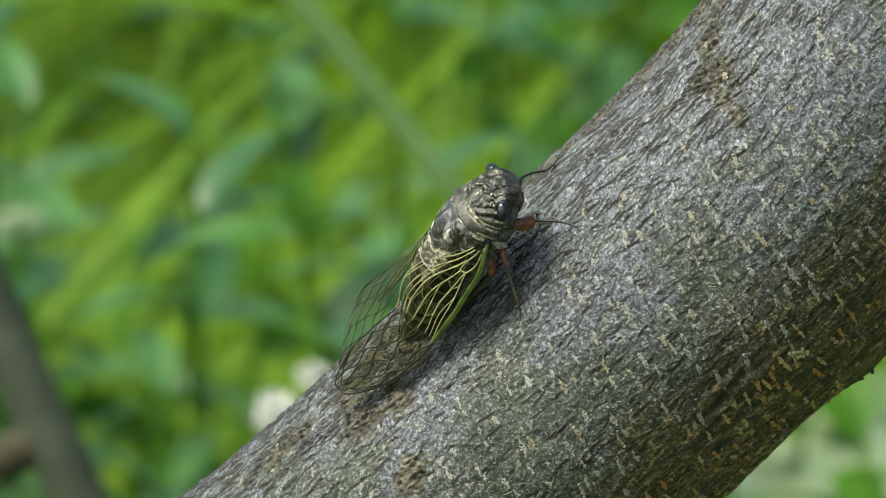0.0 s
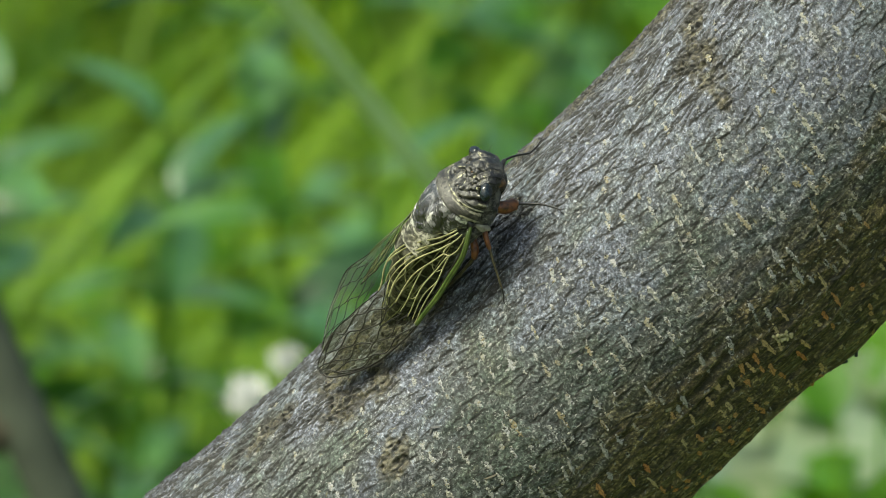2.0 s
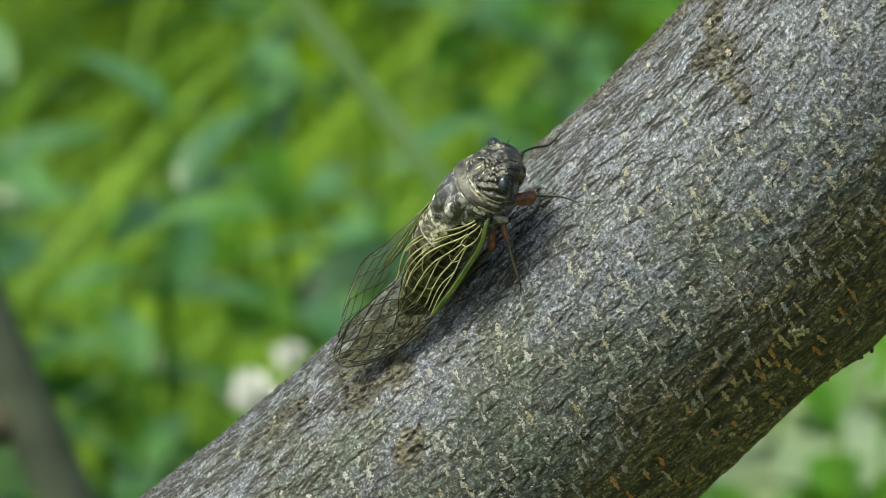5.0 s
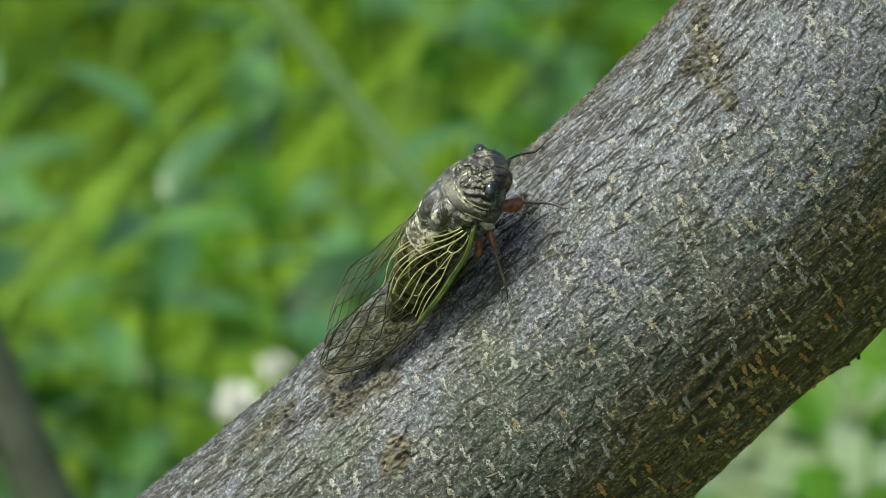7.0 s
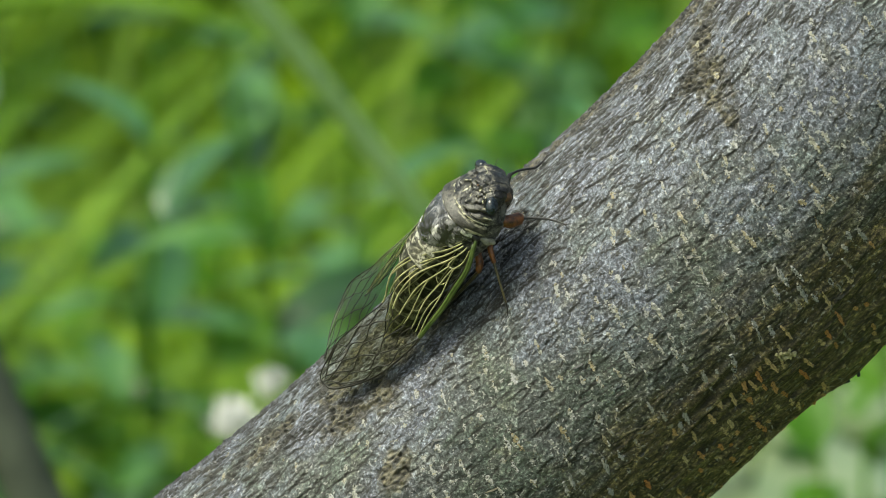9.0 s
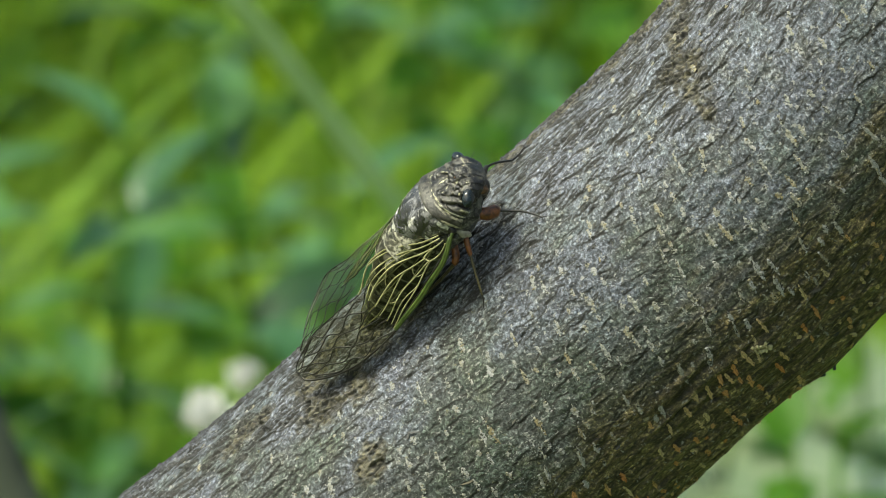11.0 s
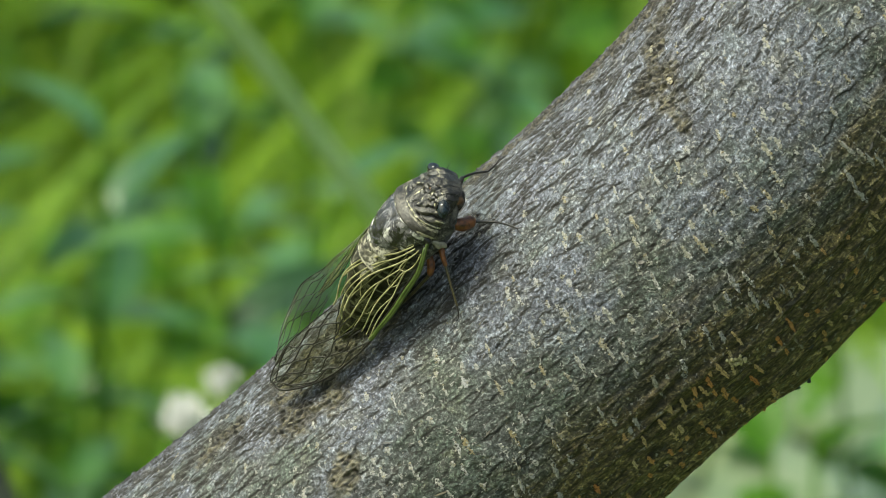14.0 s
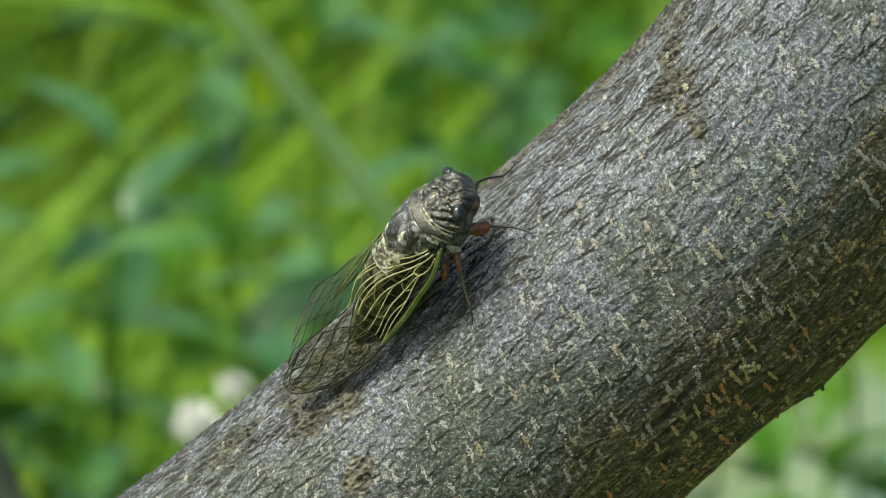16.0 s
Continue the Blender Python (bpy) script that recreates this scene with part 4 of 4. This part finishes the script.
FORE_VEINS = [
    # green double front margin, then the rim round the wing
    ("G", 0.34, [(0.00, 0.02), (0.15, 0.015), (0.35, 0.01), (0.53, 0.0)]),
    ("G", 0.34, [(0.03, 0.075), (0.18, 0.05), (0.36, 0.04), (0.53, 0.015)]),
    ("D", 0.16, [(0.02, 0.14), (0.18, 0.095), (0.36, 0.075), (0.50, 0.04)]),
    ("D", 0.20, [(0.53, 0.0), (0.68, 0.0), (0.84, 0.0), (1.0, 0.0)]),
    ("D", 0.10, [(0.52, 1.0), (0.68, 1.0), (0.84, 1.0), (1.0, 1.0)]),
    ("Y", 0.20, [(0.02, 0.96), (0.18, 0.98), (0.35, 1.0), (0.52, 1.0)]),
    # small closed cell at the root
    ("Y", 0.20, [(0.06, 0.18), (0.12, 0.20), (0.165, 0.26)]),
    ("Y", 0.18, [(0.05, 0.34), (0.11, 0.42), (0.165, 0.40), (0.165, 0.26)]),
    # long veins that leave it
    ("Y", 0.16, [(0.165, 0.26), (0.30, 0.17), (0.44, 0.11), (0.53, 0.05)]),
    ("Y", 0.16, [(0.165, 0.28), (0.30, 0.30), (0.42, 0.28), (0.52, 0.24)]),
    ("Y", 0.17, [(0.165, 0.38), (0.28, 0.48), (0.40, 0.54), (0.50, 0.56)]),
    ("Y", 0.15, [(0.28, 0.48), (0.36, 0.42), (0.44, 0.40), (0.52, 0.40)]),
    ("Y", 0.20, [(0.11, 0.44), (0.22, 0.60), (0.34, 0.70), (0.50, 0.74)]),
    ("Y", 0.19, [(0.05, 0.50), (0.16, 0.68), (0.30, 0.82), (0.46, 0.90)]),
    ("Y", 0.20, [(0.04, 0.62), (0.14, 0.80), (0.26, 0.92), (0.38, 0.98)]),
    ("Y", 0.11, [(0.34, 0.70), (0.38, 0.62), (0.40, 0.54)]),
    ("Y", 0.15, [(0.03, 0.72), (0.10, 0.88), (0.20, 0.97)]),
    ("Y", 0.14, [(0.16, 0.68), (0.28, 0.73), (0.40, 0.80), (0.50, 0.83)]),
    ("Y", 0.12, [(0.30, 0.17), (0.38, 0.20), (0.46, 0.18), (0.52, 0.14)]),
    ("Y", 0.10, [(0.24, 0.22), (0.26, 0.26), (0.27, 0.30)]),
    ("Y", 0.10, [(0.24, 0.44), (0.26, 0.38), (0.27, 0.30)]),
    ("Y", 0.10, [(0.30, 0.82), (0.33, 0.77), (0.34, 0.70)]),
    ("Y", 0.11, [(0.42, 0.28), (0.44, 0.34), (0.44, 0.40)]),
]


def outer_net():
    """The dark veins of the wing's outer half: long cells with pointed ends."""
    starts = (0.05, 0.24, 0.40, 0.56, 0.74, 0.90)
    stops = (0.10, 0.26, 0.42, 0.58, 0.74, 0.90)
    rows, lines = (0.54, 0.61, 0.68, 0.75, 0.82, 0.89), []
    rnd = random.Random(3)
    for j, (b0, b1) in enumerate(zip(starts, stops)):
        line = [(0.50 if 0 < j < 5 else 0.53, b0)]
        for i, a in enumerate(rows):
            f = (a - 0.5) / 0.42
            zig = 0.062 * (1 if (i + 1 + j) % 2 == 0 else -1)
            line.append((a + 0.012 * (j % 2) + rnd.uniform(-0.016, 0.016), b0 + (b1 - b0) * f + zig * rnd.uniform(0.5, 1.3)))
        line.append((0.955 - 0.03 * abs(j - 2.5), b1 + 0.02 * (j - 2.5)))
        lines.append(line)
    out = [("D", 0.12, line) for line in lines]
    for j in range(5):
        for i in range(1, 7):
            if (i + j) % 2 == 0:
                p, q = lines[j][i], lines[j + 1][i]
                out.append(("D", 0.105, [p, ((p[0] + q[0]) / 2 + 0.008, (p[1] + q[1]) / 2), q]))
    tips = [(0.80, 0.03)] + [line[-1] for line in lines] + [(0.80, 0.97)]
    out.append(("D", 0.10, tips))
    for j, (a, b) in enumerate(tips[1:-1]):
        out.append(("D", 0.09, [(a, b), (a + 0.018, b), (min(a + 0.05, 0.99), b + 0.02 * (j - 2.5))]))
    return out


FORE_VEINS += outer_net()
HIND_VEINS = [
    ("D", 0.10, [(0.0, 0.0), (0.35, 0.0), (0.7, 0.0), (1.0, 0.0)]),
    ("D", 0.10, [(0.0, 1.0), (0.35, 1.0), (0.7, 1.0), (1.0, 1.0)]),
    ("Y", 0.12, [(0.02, 0.2), (0.3, 0.25), (0.6, 0.3), (0.9, 0.2)]),
    ("Y", 0.12, [(0.02, 0.4), (0.3, 0.5), (0.6, 0.55), (0.93, 0.6)]),
    ("Y", 0.12, [(0.02, 0.6), (0.3, 0.75), (0.55, 0.82), (0.8, 1.0)]),
    ("D", 0.09, [(0.6, 0.3), (0.63, 0.42), (0.6, 0.55)]),
    ("D", 0.09, [(0.5, 0.53), (0.52, 0.66), (0.5, 0.8)]),
]


def build_wing(cicada, name, at, veins, label, thick=1.0):
    tint = {"G": VEIN_GREEN, "Y": VEIN_GOLD, "D": VEIN_DARK, "O": VEIN_OLIVE}
    na, nb = 46, 16
    verts = [at(i / na, j / nb) * MM for i in range(na + 1) for j in range(nb + 1)]
    faces = [(i * (nb + 1) + j, i * (nb + 1) + j + 1, (i + 1) * (nb + 1) + j + 1, (i + 1) * (nb + 1) + j) for i in range(na) for j in range(nb)]
    wing = empty(name, Matrix())
    wing.parent = cicada
    wing.matrix_parent_inverse = Matrix()
    wing["label"] = label
    part("membrane", bmesh_from(verts, faces), FILM, wing, "clear smoky wing film")
    for kind, r, line in veins:
        pts = [at(a, b) for a, b in spline(line, 8 * (len(line) - 1))]
        keep = [pts[0]]
        for p in pts[1:]:
            if np.linalg.norm(p - keep[-1]) > 0.12:
                keep.append(p)
        if len(keep) < 3:
            continue
        part("vein", tube(keep, [r * thick * (0.82 if kind == 'Y' else 1.0)] * len(keep), 6, len(keep) - 1), tint[kind], wing)
    return wing


def build_cicada():
    cicada = empty("cicada", cicada_pose())
    tagged(cicada, "dark mottled cicada with clear green-veined wings clinging to the bark", "cicada")
    build_body(cicada)
    build_legs(cicada)
    near = wing_sheet([(6.4, 8.4, 0.3), (8.5, 4.0, -0.4), (9.0, -2.3, -0.9), (9.0, -8.5, -0.9), (8.9, -14.4, -0.6), (9.1, -19.0, 0.1), (8.7, -24.0, 1.0), (7.4, -29.2, 2.6), (5.9, -33.2, 4.7), (4.6, -35.0, 6.0), (3.0, -35.0, 7.2)],
                      [(5.6, 7.4, 2.2), (3.8, 2.8, 4.2), (2.1, -1.2, 5.7), (0.9, -6.5, 6.7), (1.1, -10.5, 6.5), (2.3, -15.0, 5.7), (1.7, -20.5, 6.8), (1.3, -26.0, 7.6), (1.6, -30.5, 7.8), (2.2, -33.6, 7.6), (3.0, -35.0, 7.2)], 0.8, (4, 5))
    far = wing_sheet([(-5.6, 8.0, 1.0), (-6.4, 2.0, 1.6), (-6.0, -3.0, 3.4), (-6.6, -9.0, 4.6), (-8.6, -15.6, 4.2), (-11.2, -21.2, 3.7), (-12.6, -25.4, 3.5), (-11.2, -28.6, 3.8), (-8.6, -31.4, 4.3), (-5.4, -33.2, 4.9), (-2.0, -34.6, 5.6)],
                     [(-4.4, 7.4, 3.4), (-2.0, -1.0, 6.5), (-0.6, -8.0, 6.3), (0.6, -15.0, 6.2), (1.8, -21.0, 6.4), (2.4, -27.0, 6.4), (1.8, -31.6, 6.2), (0.2, -34.0, 5.9), (-2.0, -34.6, 5.6)], 0.6, (4, 3))
    build_wing(cicada, "forewing", near, FORE_VEINS, "clear forewing with a green front edge", 1.05)
    build_wing(cicada, "forewing", far, [("D" if v[0] == "D" else "O", v[1], v[2]) for k, v in enumerate(FORE_VEINS) if v[0] != "Y" or k % 2 == 0], "clear forewing with a green front edge", 0.6)
    near_hind = wing_sheet([(5.6, 4.0, 0.4), (7.4, -4.0, 0.2), (7.6, -12.0, 0.6), (5.4, -20.0, 3.2)], [(4.4, 3.6, 3.0), (3.4, -4.0, 4.9), (2.6, -12.0, 5.4), (5.4, -20.0, 3.2)], 0.6, (2, 2))
    far_hind = wing_sheet([(-5.6, 4.0, 1.0), (-6.0, -4.0, 2.4), (-6.2, -12.0, 3.9), (-4.4, -20.0, 4.9)], [(-4.4, 3.6, 3.2), (-3.4, -4.0, 5.0), (-2.2, -12.0, 5.3), (-4.4, -20.0, 4.9)], 0.6, (2, 2))
    build_wing(cicada, "hindwing", near_hind, HIND_VEINS, "clear hindwing folded beneath")
    build_wing(cicada, "hindwing", far_hind, HIND_VEINS, "clear hindwing folded beneath")
    for side, z in ((1, 0.0), (-1, 0.6)):
        part("wing_root", blob((side * 6.0, 8.1, 0.5 + z), (0.8, 1.0, 0.9), 0.4, 0.9), LEG_DARK, cicada, "dark wing hinge")
        part("wing_root", blob((side * 6.2, 6.6, -1.0 + z), (0.35, 1.4, 0.45), 0.3, 0.9, (0, 0, side * 12)), FLANK, cicada, "pale plate below the wing hinge")
        part("side_plate", blob((side * 6.0, 8.0, -2.2), (0.5, 0.7, 1.5), 0.3, 1.1, (0, 0, side * 8)), PALE_PLATE, cicada, "pale cream plate on the flank")
        part("side_plate", blob((side * 5.0, 11.6, -2.2), (0.6, 0.9, 1.0), 0.4, 1.1), FLANK, cicada)
    return cicada


# ---- the meadow behind ----
def beyond(x, y, depth):
    """The place at a depth along the first view, x and y in tenths of a millimetre of the site's width."""
    return VIEW @ Vector((x * 1e-4 * depth / REACH, y * 1e-4 * depth / REACH, -depth))


def ground_height(x, y):
    return 0.02 * noise.noise(Vector((x * 0.7, y * 0.7, 3.1))) + 0.15 * noise.noise(Vector((x * 0.05, y * 0.05, 9.2)))


def build_ground():
    xs = sorted({round(math.copysign(abs(k / 40) ** 3 * 600, k), 3) for k in range(-40, 41)} | {k * 0.15 for k in range(-14, 15)})
    ys = sorted({round(4 + math.copysign(abs(k / 40) ** 3 * 600, k), 3) for k in range(-40, 41)} | {k * 0.15 + 4 for k in range(-20, 21)})
    verts = [(x, y, ground_height(x, y)) for y in ys for x in xs]
    n = len(xs)
    faces = [(j * n + i, j * n + i + 1, (j + 1) * n + i + 1, (j + 1) * n + i) for j in range(len(ys) - 1) for i in range(n - 1)]
    tagged(part("ground", bmesh_from(verts, faces), SOIL), "mossy green-brown meadow soil under grass", "ground", "", "structure")


def blade(verts, faces, rnd, base, height, width, lean, way):
    """One curved, tapering grass blade."""
    up, side = Vector((math.cos(way), math.sin(way), 0)), Vector((-math.sin(way), math.cos(way), 0))
    first = len(verts)
    n = 5
    for i in range(n + 1):
        f = i / n
        q = base + Vector((0, 0, height * (f - 0.25 * lean * f * f))) + up * lean * height * f * f
        w = width * (1 - f ** 2.2) * 0.5 + 0.0003
        verts.append(q - side * w)
        verts.append(q + side * w + Vector((0, 0, w * 0.4)))
    for i in range(n):
        a = first + 2 * i
        faces.append((a, a + 1, a + 3, a + 2))


def build_grass():
    rnd = random.Random(21)
    verts, faces = [], []
    for k in range(34000):
        if k < 11500:
            x, y = rnd.uniform(-0.62, 0.62), rnd.uniform(3.4, 6.6)
        else:
            x, y = rnd.gauss(0, 1.9), 4.6 + rnd.gauss(0, 1.9)
        if abs(x) < 0.3 and y < 3.2:
            continue
        h = rnd.uniform(0.12, 0.40) * (1.0 + 0.4 * noise.noise(Vector((x * 2, y * 2, 0))))
        blade(verts, faces, rnd, Vector((x, y, ground_height(x, y) - 0.01)), h, rnd.uniform(0.004, 0.011), rnd.uniform(0.4, 1.5), rnd.uniform(0, 6.28))
    me = bpy.data.meshes.new("meadow_grass")
    me.from_pydata([tuple(v) for v in verts], [], faces)
    tagged(mesh_part("meadow_grass", me, GRASS), "dense bright green meadow grass", "grass", "", "stuff")


def leaf_mesh(rnd, length, width, fold, droop, teeth=0):
    """A pointed leaf with a folded midrib, its stalk end at the origin and its tip along y."""
    n, verts, faces = 9, [], []
    for i in range(n + 1):
        f = i / n
        w = width * 0.5 * math.sin(math.pi * f ** 0.75) ** 0.8 * (1 + (0.14 if teeth and i % 2 else 0)) + 0.0004
        z = -droop * length * f * f
        y = length * f
        for x, dz in ((-w, fold * w), (-w * 0.5, fold * w * 0.62), (0, 0), (w * 0.5, fold * w * 0.62), (w, fold * w)):
            verts.append((x, y, z + dz + rnd.uniform(-1, 1) * 0.0006))
    for i in range(n):
        for k in range(4):
            a = 5 * i + k
            faces.append((a, a + 1, a + 6, a + 5))
    me = bpy.data.meshes.new("leaf")
    me.from_pydata(verts, [], faces)
    me.polygons.foreach_set("use_smooth", [True] * len(me.polygons))
    return me


def weed(rnd, leaves, height, count, lean, at, bare=0.22):
    """A leafy weed: a stem with leaves in turns up its length."""
    plant = empty("weed_plant", Matrix.Translation(at))
    bend = [(0, 0, -0.02), (lean[0] * 0.3, lean[1] * 0.3, height * 0.4), (lean[0], lean[1], height)]
    line = spline(bend, 20)
    part("stem", tube(bend, [0.002, 0.0015, 0.001], 6, 12, 1.0), LEAF, plant)
    for k in range(count):
        f = bare + (1 - bare) * k / max(count - 1, 1)
        q = line[min(int(f * 20), 20)]
        ob = new("leaf", rnd.choice(leaves))
        ob.parent = plant
        size = rnd.uniform(0.7, 1.15) * (1.1 - 0.45 * f)
        ob.matrix_local = pose(*q, rnd.uniform(-5, 50), rnd.uniform(-25, 25), k * 137.5 + rnd.uniform(-25, 25)) @ Matrix.Diagonal((size, size, size, 1))
    return plant


def build_weeds():
    rnd = random.Random(33)
    broad = [leaf_mesh(rnd, 0.046, 0.026, 0.25, 0.35, 1) for _ in range(3)]
    narrow = [leaf_mesh(rnd, 0.066, 0.024, 0.30, 0.45) for _ in range(3)]
    for me in broad:
        me.materials.append(LEAF)
    for me in narrow:
        me.materials.append(LEAF_BLUE)
    kinds = [weed(rnd, broad, 0.46, 26, (0.06, 0.03), (0.5, 4.2, 0)), weed(rnd, narrow, 0.56, 28, (-0.09, 0.02), (-0.42, 4.3, 0)), weed(rnd, broad, 0.32, 20, (0.05, -0.06), (0.1, 4.9, 0)),
             weed(rnd, broad, 0.40, 44, (0.02, 0.01), (0.128, 3.47, 0), 0.6)]
    words = ("leafy green weed with broad toothed leaves among grass", "bluish-green weed with narrow drooping leaves", "low leafy green weed in the grass", "bushy bright green weed with broad leaves")
    for k, word in zip(kinds, words):
        tagged(k, word, "weed", "weeds in the meadow")
    for k in range(54):
        y = rnd.uniform(3.5, 5.5)
        x = rnd.uniform(-0.30, 0.27)
        src = kinds[(0, 2, 2, 1, 0, 2)[k % 6] if x > -0.08 else (1, 0, 2, 1)[k % 4]]
        copy_thing(src, pose(x, y, ground_height(x, y), rnd.uniform(-8, 8), rnd.uniform(-8, 8), rnd.uniform(0, 360)))
    build_low_weeds(kinds, rnd)
    own = random.Random(71)
    tall = weed(own, broad, 0.500, 34, (0.01, 0.02), (0.136, 3.33, 0), 0.80)
    tagged(tall, "tall bright green weed topped with broad leaves", "weed", "weeds in the meadow")
    copy_thing(tall, pose(0.152, 3.36, 0.0, 0, 0, 140))


def build_low_weeds(kinds, rnd):
    """Darker, lower plants at the near side of the meadow."""
    for k in range(14):
        x, y = rnd.uniform(-0.19, -0.03), rnd.uniform(3.45, 3.95)
        copy_thing(kinds[0 if k % 3 else 1], pose(x, y, ground_height(x, y) - 0.03 - 0.26 * (y - 3.45), rnd.uniform(-6, 6), rnd.uniform(-6, 6), rnd.uniform(0, 360)))
    for k in range(13):
        x, y = rnd.uniform(-0.18, -0.08), rnd.uniform(3.62, 3.98)
        copy_thing(kinds[k % 2], pose(x, y, ground_height(x, y) - 0.30 * (y - 3.62), rnd.uniform(-6, 6), rnd.uniform(-6, 6), rnd.uniform(0, 360)))
    for k in range(6):
        x, y = rnd.uniform(0.105, 0.155), rnd.uniform(3.42, 3.54)
        copy_thing(kinds[3], pose(x, y, ground_height(x, y), rnd.uniform(-6, 6), rnd.uniform(-6, 6), rnd.uniform(0, 360)))


def build_flower(at, size):
    """A white many-petalled flower head on its own stalk."""
    rnd = random.Random(int(size * 1e5))
    flower = empty("white_flower", Matrix.Translation((at.x, at.y, ground_height(at.x, at.y))))
    h = at.z - ground_height(at.x, at.y)
    part("stem", tube([(0.01, 0.02, 0), (0.01, 0.0, h * 0.5), (0, 0, h)], [0.0018, 0.0015, 0.0012], 6, 10, 1.0), STALK, flower)
    petal = leaf_mesh(rnd, size, size * 0.42, 0.2, -0.2)
    petal.materials.append(PETAL)
    for k in range(16):
        ob = new("petal", petal)
        ob.parent = flower
        ob.matrix_local = pose(0, 0, h, rnd.uniform(5, 75), 0, k * 137.5)
    tagged(flower, "white meadow flower on a thin stalk", "flower", "white flowers")


def build_far_things():
    # a tall pale grass stalk that slants through the meadow
    top, foot = beyond(-675, 900, 3.6), beyond(140, -50, 3.75)
    way = foot - top
    base = foot + way * (foot.z / max(-way.z, 0.05)) * 0.98
    m = Matrix.Translation((base.x, base.y, 0))
    rel = [tuple(Vector((q.x - base.x, q.y - base.y, q.z))) for q in (Vector((base.x, base.y, -0.01)), foot, foot.lerp(top, 0.5) + Vector((0.004, 0, 0)), top)]
    stalk = empty("grass_stalk", m)
    part("culm", tube(rel, [0.0040, 0.0038, 0.0036, 0.0030], 8, 24, 1.0), CULM, stalk)
    for f, s in ((0.45, 1), (0.72, -1)):
        q = Vector(rel[1]).lerp(Vector(rel[3]), f)
        leaf = leaf_mesh(random.Random(5), 0.16, 0.011, 0.3, 0.5)
        leaf.materials.append(GRASS)
        ob = new("leaf", leaf)
        ob.parent = stalk
        ob.matrix_local = pose(*q, 25, 0, 90 * s)
    tagged(stalk, "tall pale green grass stalk that slants over the weeds", "grass stalk")
    # a second, thinner trunk
    a, b = beyond(-888, 60, 3.3), beyond(-656, -420, 3.3)
    d = b - a
    root = b + d * (b.z / -d.z)
    trunk = empty("sapling_trunk", Matrix.Translation((root.x, root.y, 0)))
    o = Vector((root.x, root.y, 0))
    line = [root - o - Vector((0, 0, 0.03)), b - o, a - o, a - d * 0.8 - o + Vector((-0.02, 0, 0)), a - d * 2.4 - o + Vector((-0.10, 0, 0))]
    part("bark", tube([tuple(q) for q in line], [0.011, 0.0084, 0.0104, 0.009, 0.007], 16, 40, 1.0), OLD_BARK, trunk)
    fork = b.lerp(a, 0.18) - o
    side = VIEW.to_3x3() @ Vector((-0.022, -0.010, 0.0))
    limb = [fork, fork + side * 0.5, fork + side * 1.5 + Vector((0, 0, 0.004)), fork + side * 4 + Vector((0, 0, 0.05))]
    part("branch", tube([tuple(q) for q in limb], [0.0075, 0.0066, 0.006, 0.005], 12, 24, 1.0), FAR_TWIG, trunk, "brownish side branch")
    tagged(trunk, "thin dark grey sapling trunk with a side branch in the meadow", "trunk")
    for x, y, depth, size in ((-300, -330, 3.5, 0.014), (-228, -250, 3.6, 0.009)):
        build_flower(beyond(x, y, depth), size)


def build_rosettes():
    """Low plants with broad, pale blue-green leaves."""
    rnd = random.Random(57)
    leaf = [leaf_mesh(rnd, 0.11, 0.045, 0.2, 0.25) for _ in range(2)]
    for me in leaf:
        me.materials.append(PALE_LEAF)
    for x, y, depth in ((640, -420, 4.1), (860, -300, 4.3), (760, -560, 3.9), (980, -420, 4.2)):
        at = beyond(x, y, depth)
        plant = empty("pale_rosette", Matrix.Translation((at.x, at.y, ground_height(at.x, at.y))))
        h = at.z - ground_height(at.x, at.y)
        part("stem", tube([(0, 0, -0.02), (0.01, 0, h * 0.5), (0, 0, h)], [0.006, 0.005, 0.003], 8, 10, 1.0), PALE_LEAF, plant)
        for k in range(16):
            ob = new("leaf", rnd.choice(leaf))
            ob.parent = plant
            ob.matrix_local = pose(0, 0, h - 0.012 * (k % 6), rnd.uniform(-5, 35), rnd.uniform(-12, 12), k * 137.5)
        tagged(plant, "pale blue-green plant with broad leaves", "plant", "pale plants in the meadow")


build_ground()
build_grass()
build_rosettes()
build_weeds()
build_far_things()
build_cicada()
build_limb_details()
build_flakes()
build_lenticels()


def motions():
    """Nothing but the camera moves: the cicada sits still."""


motions()
